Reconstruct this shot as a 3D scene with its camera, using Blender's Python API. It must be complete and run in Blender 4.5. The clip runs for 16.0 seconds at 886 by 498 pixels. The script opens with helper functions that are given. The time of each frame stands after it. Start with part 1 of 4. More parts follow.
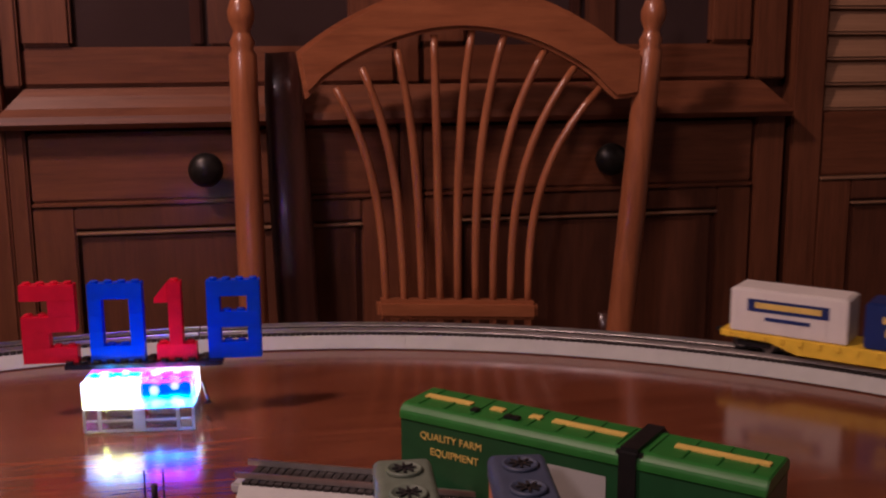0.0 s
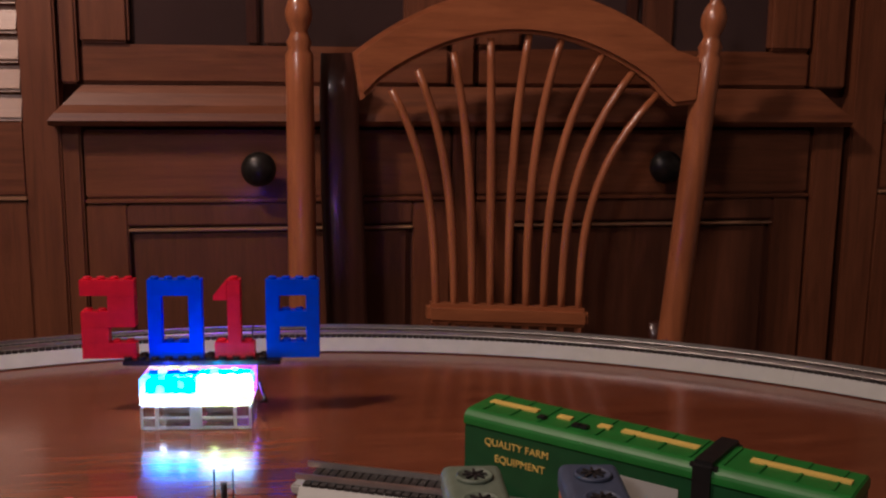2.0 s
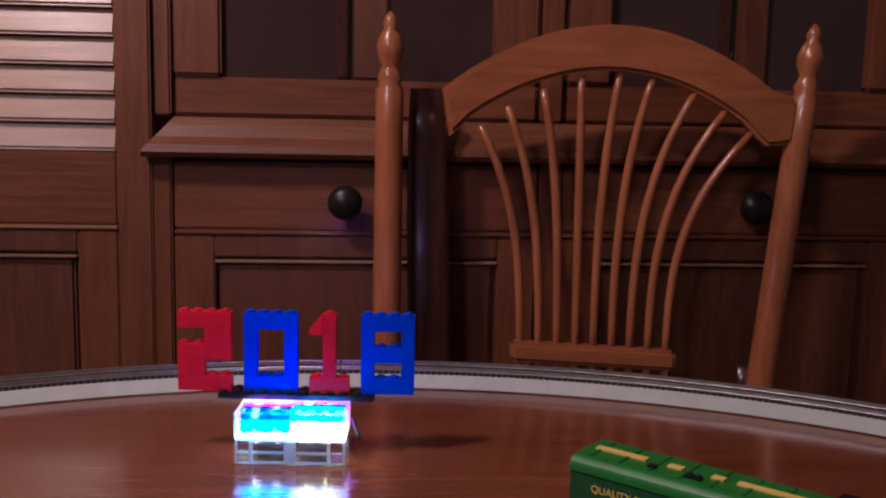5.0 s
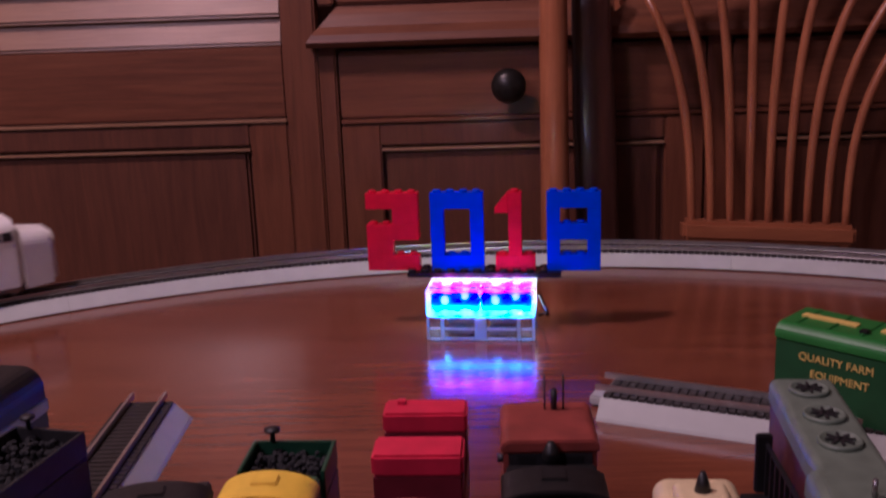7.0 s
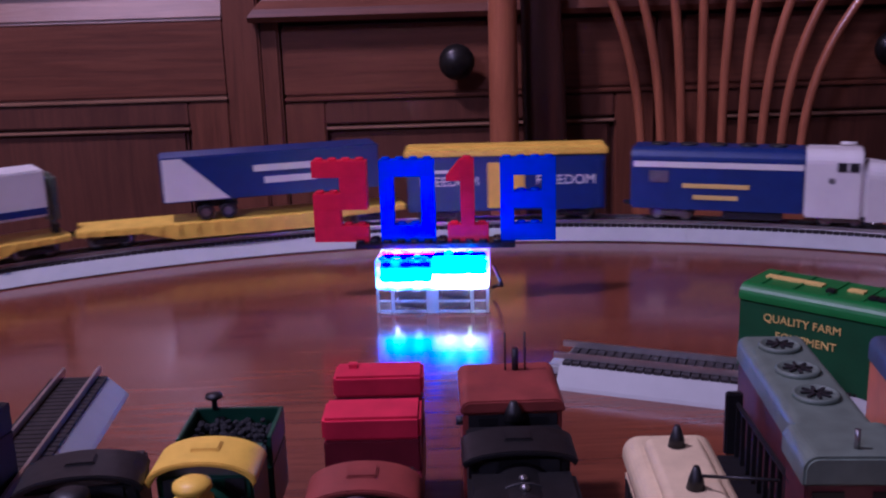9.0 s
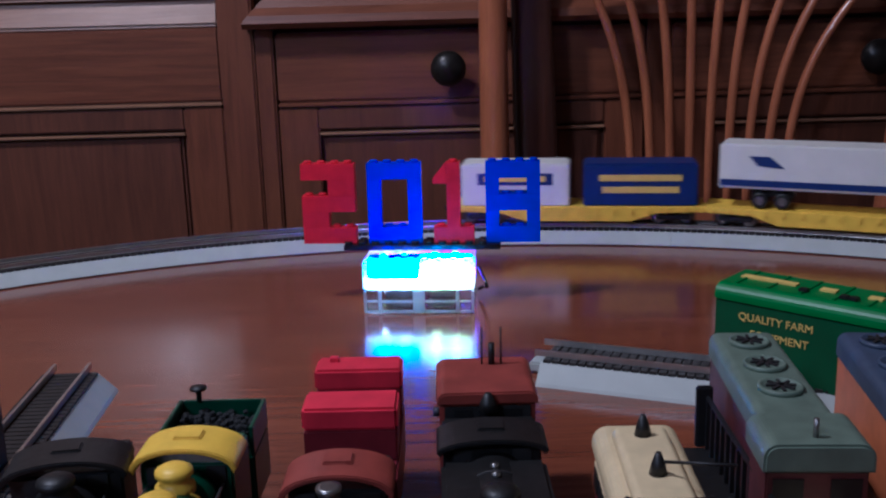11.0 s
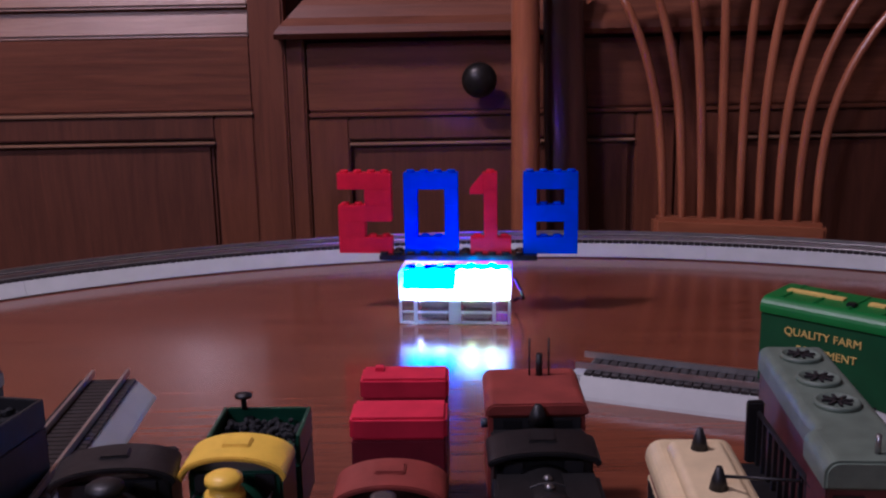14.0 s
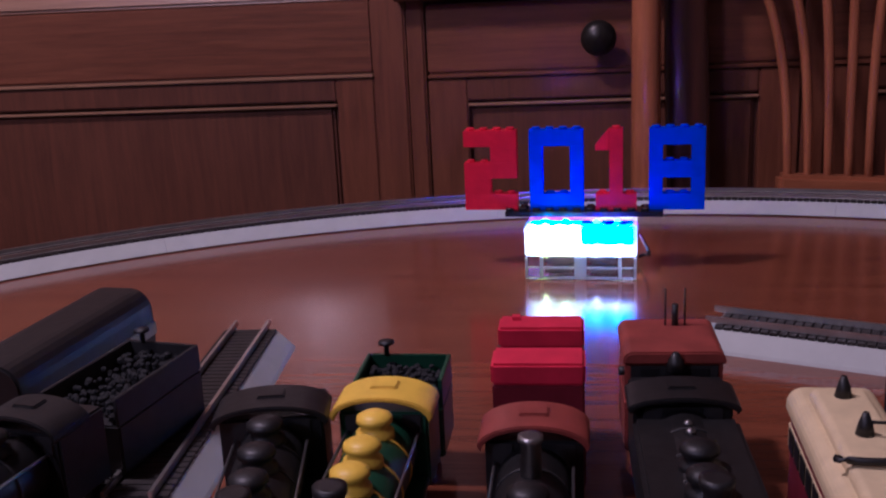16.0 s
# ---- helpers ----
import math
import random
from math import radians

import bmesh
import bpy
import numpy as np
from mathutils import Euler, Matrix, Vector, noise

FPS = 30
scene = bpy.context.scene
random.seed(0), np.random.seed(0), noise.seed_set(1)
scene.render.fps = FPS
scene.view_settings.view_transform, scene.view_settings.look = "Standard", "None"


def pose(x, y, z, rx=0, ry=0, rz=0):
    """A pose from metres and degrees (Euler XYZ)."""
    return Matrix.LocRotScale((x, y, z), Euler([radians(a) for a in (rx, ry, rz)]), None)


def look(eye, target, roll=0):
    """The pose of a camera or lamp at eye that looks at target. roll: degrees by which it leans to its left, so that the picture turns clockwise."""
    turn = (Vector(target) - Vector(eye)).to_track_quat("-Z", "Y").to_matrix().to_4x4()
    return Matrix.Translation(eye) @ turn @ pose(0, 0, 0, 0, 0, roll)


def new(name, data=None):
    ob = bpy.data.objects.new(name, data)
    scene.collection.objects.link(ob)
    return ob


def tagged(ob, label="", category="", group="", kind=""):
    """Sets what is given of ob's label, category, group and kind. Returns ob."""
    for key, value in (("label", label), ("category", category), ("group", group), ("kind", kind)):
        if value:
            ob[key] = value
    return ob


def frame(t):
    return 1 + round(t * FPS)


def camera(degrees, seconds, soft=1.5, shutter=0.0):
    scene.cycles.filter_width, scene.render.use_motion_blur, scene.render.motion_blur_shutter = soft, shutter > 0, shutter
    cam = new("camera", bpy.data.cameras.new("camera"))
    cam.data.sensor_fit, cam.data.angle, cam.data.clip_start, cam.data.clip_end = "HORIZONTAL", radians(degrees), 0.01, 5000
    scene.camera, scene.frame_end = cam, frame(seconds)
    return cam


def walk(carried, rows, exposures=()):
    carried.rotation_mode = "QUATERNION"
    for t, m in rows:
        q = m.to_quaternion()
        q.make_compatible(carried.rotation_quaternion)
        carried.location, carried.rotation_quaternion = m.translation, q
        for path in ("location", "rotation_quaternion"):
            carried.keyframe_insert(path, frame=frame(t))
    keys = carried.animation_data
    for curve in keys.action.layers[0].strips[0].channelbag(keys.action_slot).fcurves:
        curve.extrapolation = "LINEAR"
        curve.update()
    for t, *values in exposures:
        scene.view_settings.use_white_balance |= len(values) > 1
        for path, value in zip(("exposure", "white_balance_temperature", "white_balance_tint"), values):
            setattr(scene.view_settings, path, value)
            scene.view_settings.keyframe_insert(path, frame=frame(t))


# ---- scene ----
cam = camera(46, 16.0, soft=2.2, shutter=0.3)
PATH = [
    (0, (0.0698, -0.6226, 0.9690), (0.4223, 1.3101, 0.5946), -0.41),
    (0.5, (0.0723, -0.6204, 0.9723), (0.4456, 1.3032, 0.5716), -0.74),
    (1, (0.0619, -0.6158, 0.9716), (0.3897, 1.3237, 0.6099), -0.42),
    (1.5, (0.0579, -0.6155, 0.9680), (0.3754, 1.3263, 0.6092), 0.58),
    (2, (0.0540, -0.6126, 0.9662), (0.3444, 1.3325, 0.6025), 0.62),
    (2.5, (0.0533, -0.6123, 0.9670), (0.3272, 1.3343, 0.5986), 0.55),
    (3, (0.0513, -0.6101, 0.9688), (0.3099, 1.3396, 0.6059), 0.38),
    (3.5, (0.0412, -0.6055, 0.9669), (0.2327, 1.3531, 0.6101), -0.18),
    (4, (0.0361, -0.6082, 0.9663), (0.2375, 1.3587, 0.6648), 0.77),
    (6.3, (0.0232, -0.5908, 0.9676), (0.0848, 1.3839, 0.6563), 1.12),
    (6.5, (0.0118, -0.6005, 0.9610), (0.0005, 1.3710, 0.6225), -0.40),
    (7, (0.0059, -0.6017, 0.9569), (-0.0865, 1.3330, 0.4587), -2.08),
    (7.5, (0.0092, -0.5958, 0.9394), (-0.0439, 1.3164, 0.3557), -3.02),
    (8, (0.0055, -0.5952, 0.9364), (-0.0352, 1.3134, 0.3400), -2.49),
    (8.5, (0.0058, -0.5946, 0.9383), (-0.0050, 1.3393, 0.4286), -2.06),
    (8.7, (0.0007, -0.5824, 0.9362), (0.0060, 1.3523, 0.4293), -1.96),
    (10.8, (0.0085, -0.5949, 0.9338), (0.0375, 1.3451, 0.4482), -1.34),
    (11, (0.0085, -0.5949, 0.9338), (0.0242, 1.3443, 0.4444), -1.56),
    (11.5, (0.0066, -0.5948, 0.9349), (0.0109, 1.3436, 0.4421), -1.63),
    (12, (0.0039, -0.5944, 0.9332), (-0.0023, 1.3485, 0.4586), -1.36),
    (12.5, (0.0011, -0.5932, 0.9374), (-0.0105, 1.3495, 0.4623), -1.29),
    (13, (0.0010, -0.5930, 0.9403), (-0.0357, 1.3527, 0.4790), -1.59),
    (13.5, (-0.0039, -0.5941, 0.9275), (-0.0345, 1.3415, 0.4249), -1.00),
    (14, (-0.0030, -0.5917, 0.9316), (-0.0187, 1.3537, 0.4679), -1.11),
    (14.5, (-0.0049, -0.5932, 0.9334), (-0.0372, 1.3507, 0.4643), -1.36),
    (15, (-0.0065, -0.5923, 0.9384), (-0.0549, 1.3566, 0.4920), -1.42),
    (15.5, (-0.0128, -0.6039, 0.9359), (-0.1835, 1.3262, 0.4406), -1.91),
    (16, (-0.0136, -0.6021, 0.9296), (-0.2348, 1.3155, 0.4062), -2.71),
]
EXPOSURES = [
    (0.0, 0.20, 5300, 44), (0.5, 0.22, 6100, 6), (1.0, 0.22, 4900, 54), (1.5, 0.30, 6900, -16), (2.0, 0.22, 5000, 22), (2.5, 0.22, 5200, 50),
    (3.0, 0.30, 7800, 10), (3.5, 0.38, 5100, 44), (4.0, 0.22, 4800, 54), (6.5, 0.35, 4300, -18), (7.0, 0.15, 4700, 54), (7.5, 0.35, 6600, -36),
    (8.0, 0.32, 7800, -26), (8.5, 0.25, 4300, 58), (11.0, 0.32, 3600, 12), (11.5, 0.30, 3700, 20), (12.0, 0.30, 4500, 22), (12.5, 0.32, 4400, 12), (13.0, 0.30, 4400, 34), (13.5, 0.28, 4100, 18),
    (14.0, 0.25, 4100, 34), (14.5, 0.25, 7000, -26), (15.0, 0.28, 7200, -8), (15.5, 0.30, 4000, 14), (16.0, 0.20, 4200, 42)]
walk(cam, [(t, look(e, g, r)) for t, e, g, r in PATH], EXPOSURES)

# ---- light: one warm lamp over the table, an added unseen fill light behind ----
world = bpy.data.worlds.new("world")
scene.world = world
world.use_nodes = True
world.node_tree.nodes["Background"].inputs[0].default_value = (1.0, 0.62, 0.36, 1)
world.node_tree.nodes["Background"].inputs[1].default_value = 0.02


def lamp(name, at, aim, watts, size, colour):
    data = bpy.data.lights.new(name, "AREA")
    data.shape, data.size, data.energy, data.color = "DISK", size, watts, colour
    ob = new(name, data)
    ob.matrix_world = look(at, aim)
    return ob


lamp("ceiling_lamp_light", (-0.52, -0.25, 1.85), (0.05, 0.2, 0.8), 8.6, 0.12, (1.0, 0.66, 0.38))
# added fill for the room and the slat highlights, no known source
lamp("room_fill_light", (-1.1, -1.9, 2.2), (0.0, 0.0, 0.8), 14.0, 0.4, (1.0, 0.74, 0.52))


# ---- materials ----
def mat(name, colour, rough=0.5, metal=0.0, vary=0.15, scale=60.0, bump=0.0, coat=0.0, trans=0.0, emit=None, strength=0.0, spec=0.5):
    m = bpy.data.materials.new(name)
    m.use_nodes = True
    nt = m.node_tree
    b = nt.nodes["Principled BSDF"]
    b.inputs["Roughness"].default_value, b.inputs["Metallic"].default_value = rough, metal
    b.inputs["Coat Weight"].default_value, b.inputs["Transmission Weight"].default_value = coat, trans
    b.inputs["Specular IOR Level"].default_value = spec
    b.inputs["Coat Roughness"].default_value = 0.08
    tc, no, ra = nt.nodes.new("ShaderNodeTexCoord"), nt.nodes.new("ShaderNodeTexNoise"), nt.nodes.new("ShaderNodeValToRGB")
    no.inputs["Scale"].default_value, no.inputs["Detail"].default_value = scale, 6
    nt.links.new(tc.outputs["Object"], no.inputs["Vector"])
    for e, k in ((ra.color_ramp.elements[0], 1 - vary), (ra.color_ramp.elements[1], 1 + vary)):
        e.color = (*[min(1, c * k) for c in colour], 1)
    ra.color_ramp.elements[0].position, ra.color_ramp.elements[1].position = 0.3, 0.7
    nt.links.new(no.outputs["Fac"], ra.inputs["Fac"])
    nt.links.new(ra.outputs["Color"], b.inputs["Base Color"])
    if bump:
        bp = nt.nodes.new("ShaderNodeBump")
        bp.inputs["Strength"].default_value, bp.inputs["Distance"].default_value = bump, 0.002
        nt.links.new(no.outputs["Fac"], bp.inputs["Height"])
        nt.links.new(bp.outputs["Normal"], b.inputs["Normal"])
    if emit:
        b.inputs["Emission Color"].default_value = (*emit, 1)
        b.inputs["Emission Strength"].default_value = strength
    return m


def wood(name, dark, light, stretch=(3, 60, 60), rough=0.35, coat=0.3, bump=0.15, figure=4.0):
    """Wood with long grain along the axis of the smallest stretch, fine pores and broad figure."""
    m = bpy.data.materials.new(name)
    m.use_nodes = True
    nt = m.node_tree
    b = nt.nodes["Principled BSDF"]
    tc, mp = nt.nodes.new("ShaderNodeTexCoord"), nt.nodes.new("ShaderNodeMapping")
    mp.inputs["Scale"].default_value = stretch
    nt.links.new(tc.outputs["Object"], mp.inputs["Vector"])
    fine, broad = nt.nodes.new("ShaderNodeTexNoise"), nt.nodes.new("ShaderNodeTexNoise")
    fine.inputs["Scale"].default_value, fine.inputs["Detail"].default_value, fine.inputs["Roughness"].default_value = 3.0, 8, 0.7
    fine.inputs["Distortion"].default_value = 0.6
    broad.inputs["Scale"].default_value, broad.inputs["Detail"].default_value = figure, 4
    nt.links.new(mp.outputs["Vector"], fine.inputs["Vector"])
    nt.links.new(tc.outputs["Object"], broad.inputs["Vector"])
    mix = nt.nodes.new("ShaderNodeMath")
    mix.operation = "MULTIPLY_ADD"
    mix.inputs[1].default_value = 0.65
    nt.links.new(fine.outputs["Fac"], mix.inputs[0])
    half = nt.nodes.new("ShaderNodeMath")
    half.operation = "MULTIPLY"
    half.inputs[1].default_value = 0.35
    nt.links.new(broad.outputs["Fac"], half.inputs[0])
    nt.links.new(half.outputs[0], mix.inputs[2])
    ra = nt.nodes.new("ShaderNodeValToRGB")
    ra.color_ramp.elements[0].position, ra.color_ramp.elements[1].position = 0.36, 0.64
    ra.color_ramp.elements[0].color, ra.color_ramp.elements[1].color = (*dark, 1), (*light, 1)
    nt.links.new(mix.outputs[0], ra.inputs["Fac"])
    nt.links.new(ra.outputs["Color"], b.inputs["Base Color"])
    ro = nt.nodes.new("ShaderNodeMath")
    ro.operation = "MULTIPLY_ADD"
    ro.inputs[1].default_value, ro.inputs[2].default_value = 0.15, rough - 0.07
    nt.links.new(broad.outputs["Fac"], ro.inputs[0])
    nt.links.new(ro.outputs[0], b.inputs["Roughness"])
    b.inputs["Coat Weight"].default_value, b.inputs["Coat Roughness"].default_value = coat, 0.12
    bp = nt.nodes.new("ShaderNodeBump")
    bp.inputs["Strength"].default_value, bp.inputs["Distance"].default_value = bump, 0.001
    nt.links.new(fine.outputs["Fac"], bp.inputs["Height"])
    nt.links.new(bp.outputs["Normal"], b.inputs["Normal"])
    return m


M = dict(
    table=wood("table_wood", (0.11, 0.03, 0.012), (0.23, 0.07, 0.026), (4, 50, 50), 0.16, 0.5, 0.04),
    cab_h=wood("cabinet_wood_rails", (0.098, 0.030, 0.0105), (0.21, 0.072, 0.026), (3, 40, 55), 0.42, 0.15, 0.25),
    cab_v=wood("cabinet_wood_stiles", (0.096, 0.030, 0.0105), (0.20, 0.068, 0.025), (45, 40, 3), 0.42, 0.15, 0.25),
    cab_d=wood("cabinet_wood_panel", (0.07, 0.022, 0.008), (0.145, 0.048, 0.018), (35, 40, 3), 0.5, 0.1, 0.2),
    # cabinet wood made paler: lamp highlight on slats and beads put into the colour
    louvre_lit=wood("highlit_louvre_wood", (0.24, 0.125, 0.062), (0.40, 0.22, 0.115), (3, 40, 55), 0.3, 0.7, 0.25),
    chair=wood("chair_wood", (0.235, 0.075, 0.025), (0.42, 0.145, 0.049), (40, 40, 4), 0.3, 0.4, 0.08),
    chair_h=wood("chair_wood_rails", (0.235, 0.075, 0.025), (0.42, 0.145, 0.049), (4, 40, 40), 0.3, 0.4, 0.08),
    dark=wood("dark_stained_wood", (0.035, 0.012, 0.008), (0.07, 0.024, 0.014), (40, 40, 4), 0.3, 0.4, 0.05),
    floor=wood("floor_wood", (0.12, 0.06, 0.03), (0.22, 0.12, 0.06), (3, 40, 40), 0.4, 0.2),
    wall=mat("wall_paint", (0.72, 0.64, 0.52), 0.8, vary=0.05, scale=8, bump=0.05),
    knob=mat("knob_metal", (0.03, 0.026, 0.022), 0.35, 0.6, 0.3, 120),
    # opaque pane; the unlit brown interior behind it is put into its colour
    glass=mat("dim_interior_glass", (0.05, 0.03, 0.028), 0.1, 0, 0.2, 5, spec=0.6),
    bed=mat("grey_roadbed_plastic", (0.40, 0.41, 0.38), 0.55, 0, 0.05, 90, 0.05),
    tie=mat("tie_plastic", (0.02, 0.016, 0.013), 0.6, 0, 0.3, 200),
    rail=mat("nickel_rail", (0.6, 0.57, 0.52), 0.3, 0.9, 0.12, 80),
    blue=mat("blue_paint", (0.012, 0.03, 0.15), 0.4, 0, 0.12, 90),
    yellow=mat("yellow_paint", (0.82, 0.54, 0.01), 0.45, 0, 0.12, 90),
    white=mat("white_paint", (0.72, 0.69, 0.63), 0.4, 0, 0.05, 60),
    black=mat("black_paint", (0.008, 0.0075, 0.0075), 0.48, 0, 0.3, 200, 0.1),
    dgrey=mat("dark_grey_paint", (0.018, 0.017, 0.017), 0.55, 0, 0.25, 150, 0.1),
    metal=mat("wheel_metal", (0.3, 0.29, 0.28), 0.35, 0.9, 0.2, 150),
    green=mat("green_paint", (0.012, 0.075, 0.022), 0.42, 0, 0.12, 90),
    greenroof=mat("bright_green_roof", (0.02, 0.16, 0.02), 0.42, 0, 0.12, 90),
    dgreen=mat("dark_green_paint", (0.012, 0.06, 0.028), 0.35, 0, 0.2, 90),
    lyellow=mat("yellow_lettering", (0.72, 0.52, 0.10), 0.5, 0, 0.08, 90),
    # tender red brightened for tops that catch the light
    red=mat("lit_red_paint", (0.62, 0.022, 0.05), 0.42, 0, 0.15, 90),
    dred=mat("dark_red_paint", (0.15, 0.012, 0.02), 0.45, 0, 0.2, 90),
    maroon=mat("dull_maroon_paint", (0.075, 0.016, 0.015), 0.5, 0, 0.25, 120, 0.1),
    brown=mat("oxide_red_paint", (0.24, 0.045, 0.028), 0.5, 0, 0.2, 90),
    cream=mat("cream_roof_paint", (0.66, 0.53, 0.28), 0.5, 0, 0.1, 120, 0.1),
    greyroof=mat("grey_green_paint", (0.13, 0.165, 0.12), 0.5, 0, 0.18, 120, 0.1),
    slate=mat("slate_blue_paint", (0.05, 0.065, 0.11), 0.5, 0, 0.15, 120, 0.1),
    orange=mat("orange_paint", (0.5, 0.15, 0.04), 0.45, 0, 0.15, 90),
    coal=mat("coal", (0.015, 0.015, 0.015), 0.9, 0, 0.5, 400, 1.0),
    lego_r=mat("translucent_red_plastic", (0.88, 0.02, 0.05), 0.22, 0, 0.12, 140, 0.15),
    lego_b=mat("translucent_blue_plastic", (0.015, 0.11, 0.95), 0.22, 0, 0.12, 140, 0.15),
    lego_k=mat("black_brick_plastic", (0.012, 0.012, 0.014), 0.25, 0, 0.1, 60),
    milky=mat("milky_clear_plastic", (0.6, 0.63, 0.66), 0.3, 0, 0.05, 200, 0.3, trans=0.6),
    clear=mat("frosted_clear_plastic", (0.93, 0.95, 0.97), 0.52, 0, 0.02, 75, 1.0, trans=1.0),
    clear2=mat("clear_plastic", (0.93, 0.95, 0.97), 0.18, 0, 0.02, 250, 0.6, trans=1.0),
)
for k in ("lego_r", "lego_b"):
    nt = M[k].node_tree
    b = nt.nodes["Principled BSDF"]
    tr, mx = nt.nodes.new("ShaderNodeBsdfTranslucent"), nt.nodes.new("ShaderNodeMixShader")
    tr.inputs["Color"].default_value = (0.9, 0.02, 0.04, 1) if k == "lego_r" else (0.01, 0.12, 0.95, 1)
    mx.inputs[0].default_value = 0.4
    nt.links.new(b.outputs[0], mx.inputs[1])
    nt.links.new(tr.outputs[0], mx.inputs[2])
    nt.links.new(mx.outputs[0], nt.nodes["Material Output"].inputs[0])
milky = M["milky"].node_tree
tr, mx = milky.nodes.new("ShaderNodeBsdfTranslucent"), milky.nodes.new("ShaderNodeMixShader")
tr.inputs["Color"].default_value = (0.9, 0.93, 0.95, 1)
mx.inputs[0].default_value = 0.35
milky.links.new(milky.nodes["Principled BSDF"].outputs[0], mx.inputs[1])
milky.links.new(tr.outputs[0], mx.inputs[2])
milky.links.new(mx.outputs[0], milky.nodes["Material Output"].inputs[0])
# colours of the light segments, round the roller: white, lime, magenta, violet blue, cyan
GLOW = [(1.0, 0.93, 0.88), (0.8, 1.0, 0.06), (0.85, 0.02, 0.55), (0.0, 0.015, 1.0), (0.0, 0.55, 1.0)]
LED = [mat("led_glow", c, 0.4, emit=c, strength=s) for c, s in zip(GLOW, (3.8, 3.2, 5, 8, 5.0))]
HOT = [mat("led_chip", c, 0.4, emit=[0.9 * q + 0.1 for q in c], strength=11) for c in GLOW]


# ---- mesh helpers ----
def box(bm, x0, x1, y0, y1, z0, z1, bevel=0.0, taper=0.0):
    vs = [bm.verts.new((x, y, z)) for z in (z0, z1) for x, y in ((x0, y0), (x1, y0), (x1, y1), (x0, y1))]
    fs = [bm.faces.new([vs[i] for i in q]) for q in ((3, 2, 1, 0), (4, 5, 6, 7), (0, 1, 5, 4), (1, 2, 6, 5), (2, 3, 7, 6), (3, 0, 4, 7))]
    if taper:
        for v in vs[4:]:
            v.co.x += taper if v.co.x < (x0 + x1) / 2 else -taper
            v.co.y += taper if v.co.y < (y0 + y1) / 2 else -taper
    if bevel:
        bmesh.ops.bevel(bm, geom=list({e for f in fs for e in f.edges}), offset=bevel, segments=2, affect="EDGES")
    return bm


def boxm(*a, bevel=0.0, taper=0.0):
    return box(bmesh.new(), *a, bevel=bevel, taper=taper)


def turned(profile, seg=24, bm=None, m=None):
    """A turned solid round z: profile of (radius, height)."""
    bm = bm or bmesh.new()
    rings = []
    for r, z in profile:
        rings.append([bm.verts.new((r * math.cos(2 * math.pi * i / seg), r * math.sin(2 * math.pi * i / seg), z)) for i in range(seg)])
    for a, b in zip(rings, rings[1:]):
        for i in range(seg):
            bm.faces.new((a[i], a[(i + 1) % seg], b[(i + 1) % seg], b[i])).smooth = True
    bm.faces.new(rings[0][::-1])
    bm.faces.new(rings[-1])
    if m is not None:
        bmesh.ops.transform(bm, matrix=m, verts=[v for r in rings for v in r])
    return bm


def rod(r, length, m, seg=16, bm=None, bevel=0.0):
    """A rod along the local z axis of m."""
    p = [(r, 0), (r, length)] if not bevel else [(r - bevel, 0), (r, bevel), (r, length - bevel), (r - bevel, length)]
    return turned(p, seg, bm, m)


ALONG_X = Matrix.Rotation(math.pi / 2, 4, "Y")
ALONG_Y = Matrix.Rotation(-math.pi / 2, 4, "X")


def sweep(points, r, seg=10, flat=1.0):
    """A bent rod through points in the xz plane or space, with radius r (number or list)."""
    bm = bmesh.new()
    pts = [Vector(p) for p in points]
    rings = []
    for i, p in enumerate(pts):
        d = (pts[min(i + 1, len(pts) - 1)] - pts[max(i - 1, 0)]).normalized()
        a = d.cross(Vector((0, 1, 0))) if abs(d.y) < 0.9 else d.cross(Vector((1, 0, 0)))
        a.normalize()
        c = a.cross(d)
        rr = r[i] if isinstance(r, (list, tuple)) else r
        rings.append([bm.verts.new(p + a * rr * math.cos(2 * math.pi * k / seg) + c * rr * flat * math.sin(2 * math.pi * k / seg)) for k in range(seg)])
    for a, b in zip(rings, rings[1:]):
        for i in range(seg):
            bm.faces.new((a[i], a[(i + 1) % seg], b[(i + 1) % seg], b[i])).smooth = True
    bm.faces.new(rings[0][::-1])
    bm.faces.new(rings[-1])
    return bm


def extrude(outline, y0, y1, bevel=0.0):
    """A plate with an outline of (x, z) points, from y0 to y1."""
    bm = bmesh.new()
    a = [bm.verts.new((x, y0, z)) for x, z in outline]
    b = [bm.verts.new((x, y1, z)) for x, z in outline]
    f1, f2 = bm.faces.new(a), bm.faces.new(b[::-1])
    n = len(a)
    for i in range(n):
        bm.faces.new((a[(i + 1) % n], a[i], b[i], b[(i + 1) % n]))
    bmesh.ops.recalc_face_normals(bm, faces=bm.faces[:])
    if bevel:
        bmesh.ops.bevel(bm, geom=list(f1.edges) + list(f2.edges), offset=bevel, segments=2, affect="EDGES")
    return bm


def mesh_of(name, bm, material):
    bmesh.ops.recalc_face_normals(bm, faces=bm.faces[:])
    me = bpy.data.meshes.new(name)
    bm.to_mesh(me)
    bm.free()
    me.materials.append(material)
    return me


def part(name, bm, material, parent=None, label="", at=None):
    me = bm if isinstance(bm, bpy.types.Mesh) else mesh_of(name, bm, material)
    ob = new(name, me)
    ob.parent = parent
    if at is not None:
        ob.matrix_basis = at
    return tagged(ob, label) if label else ob


def thing(name, m, label, category, group="", kind=""):
    ob = new(name)
    ob.empty_display_size = 0.02
    ob.matrix_basis = m
    return tagged(ob, label, category, group, kind)


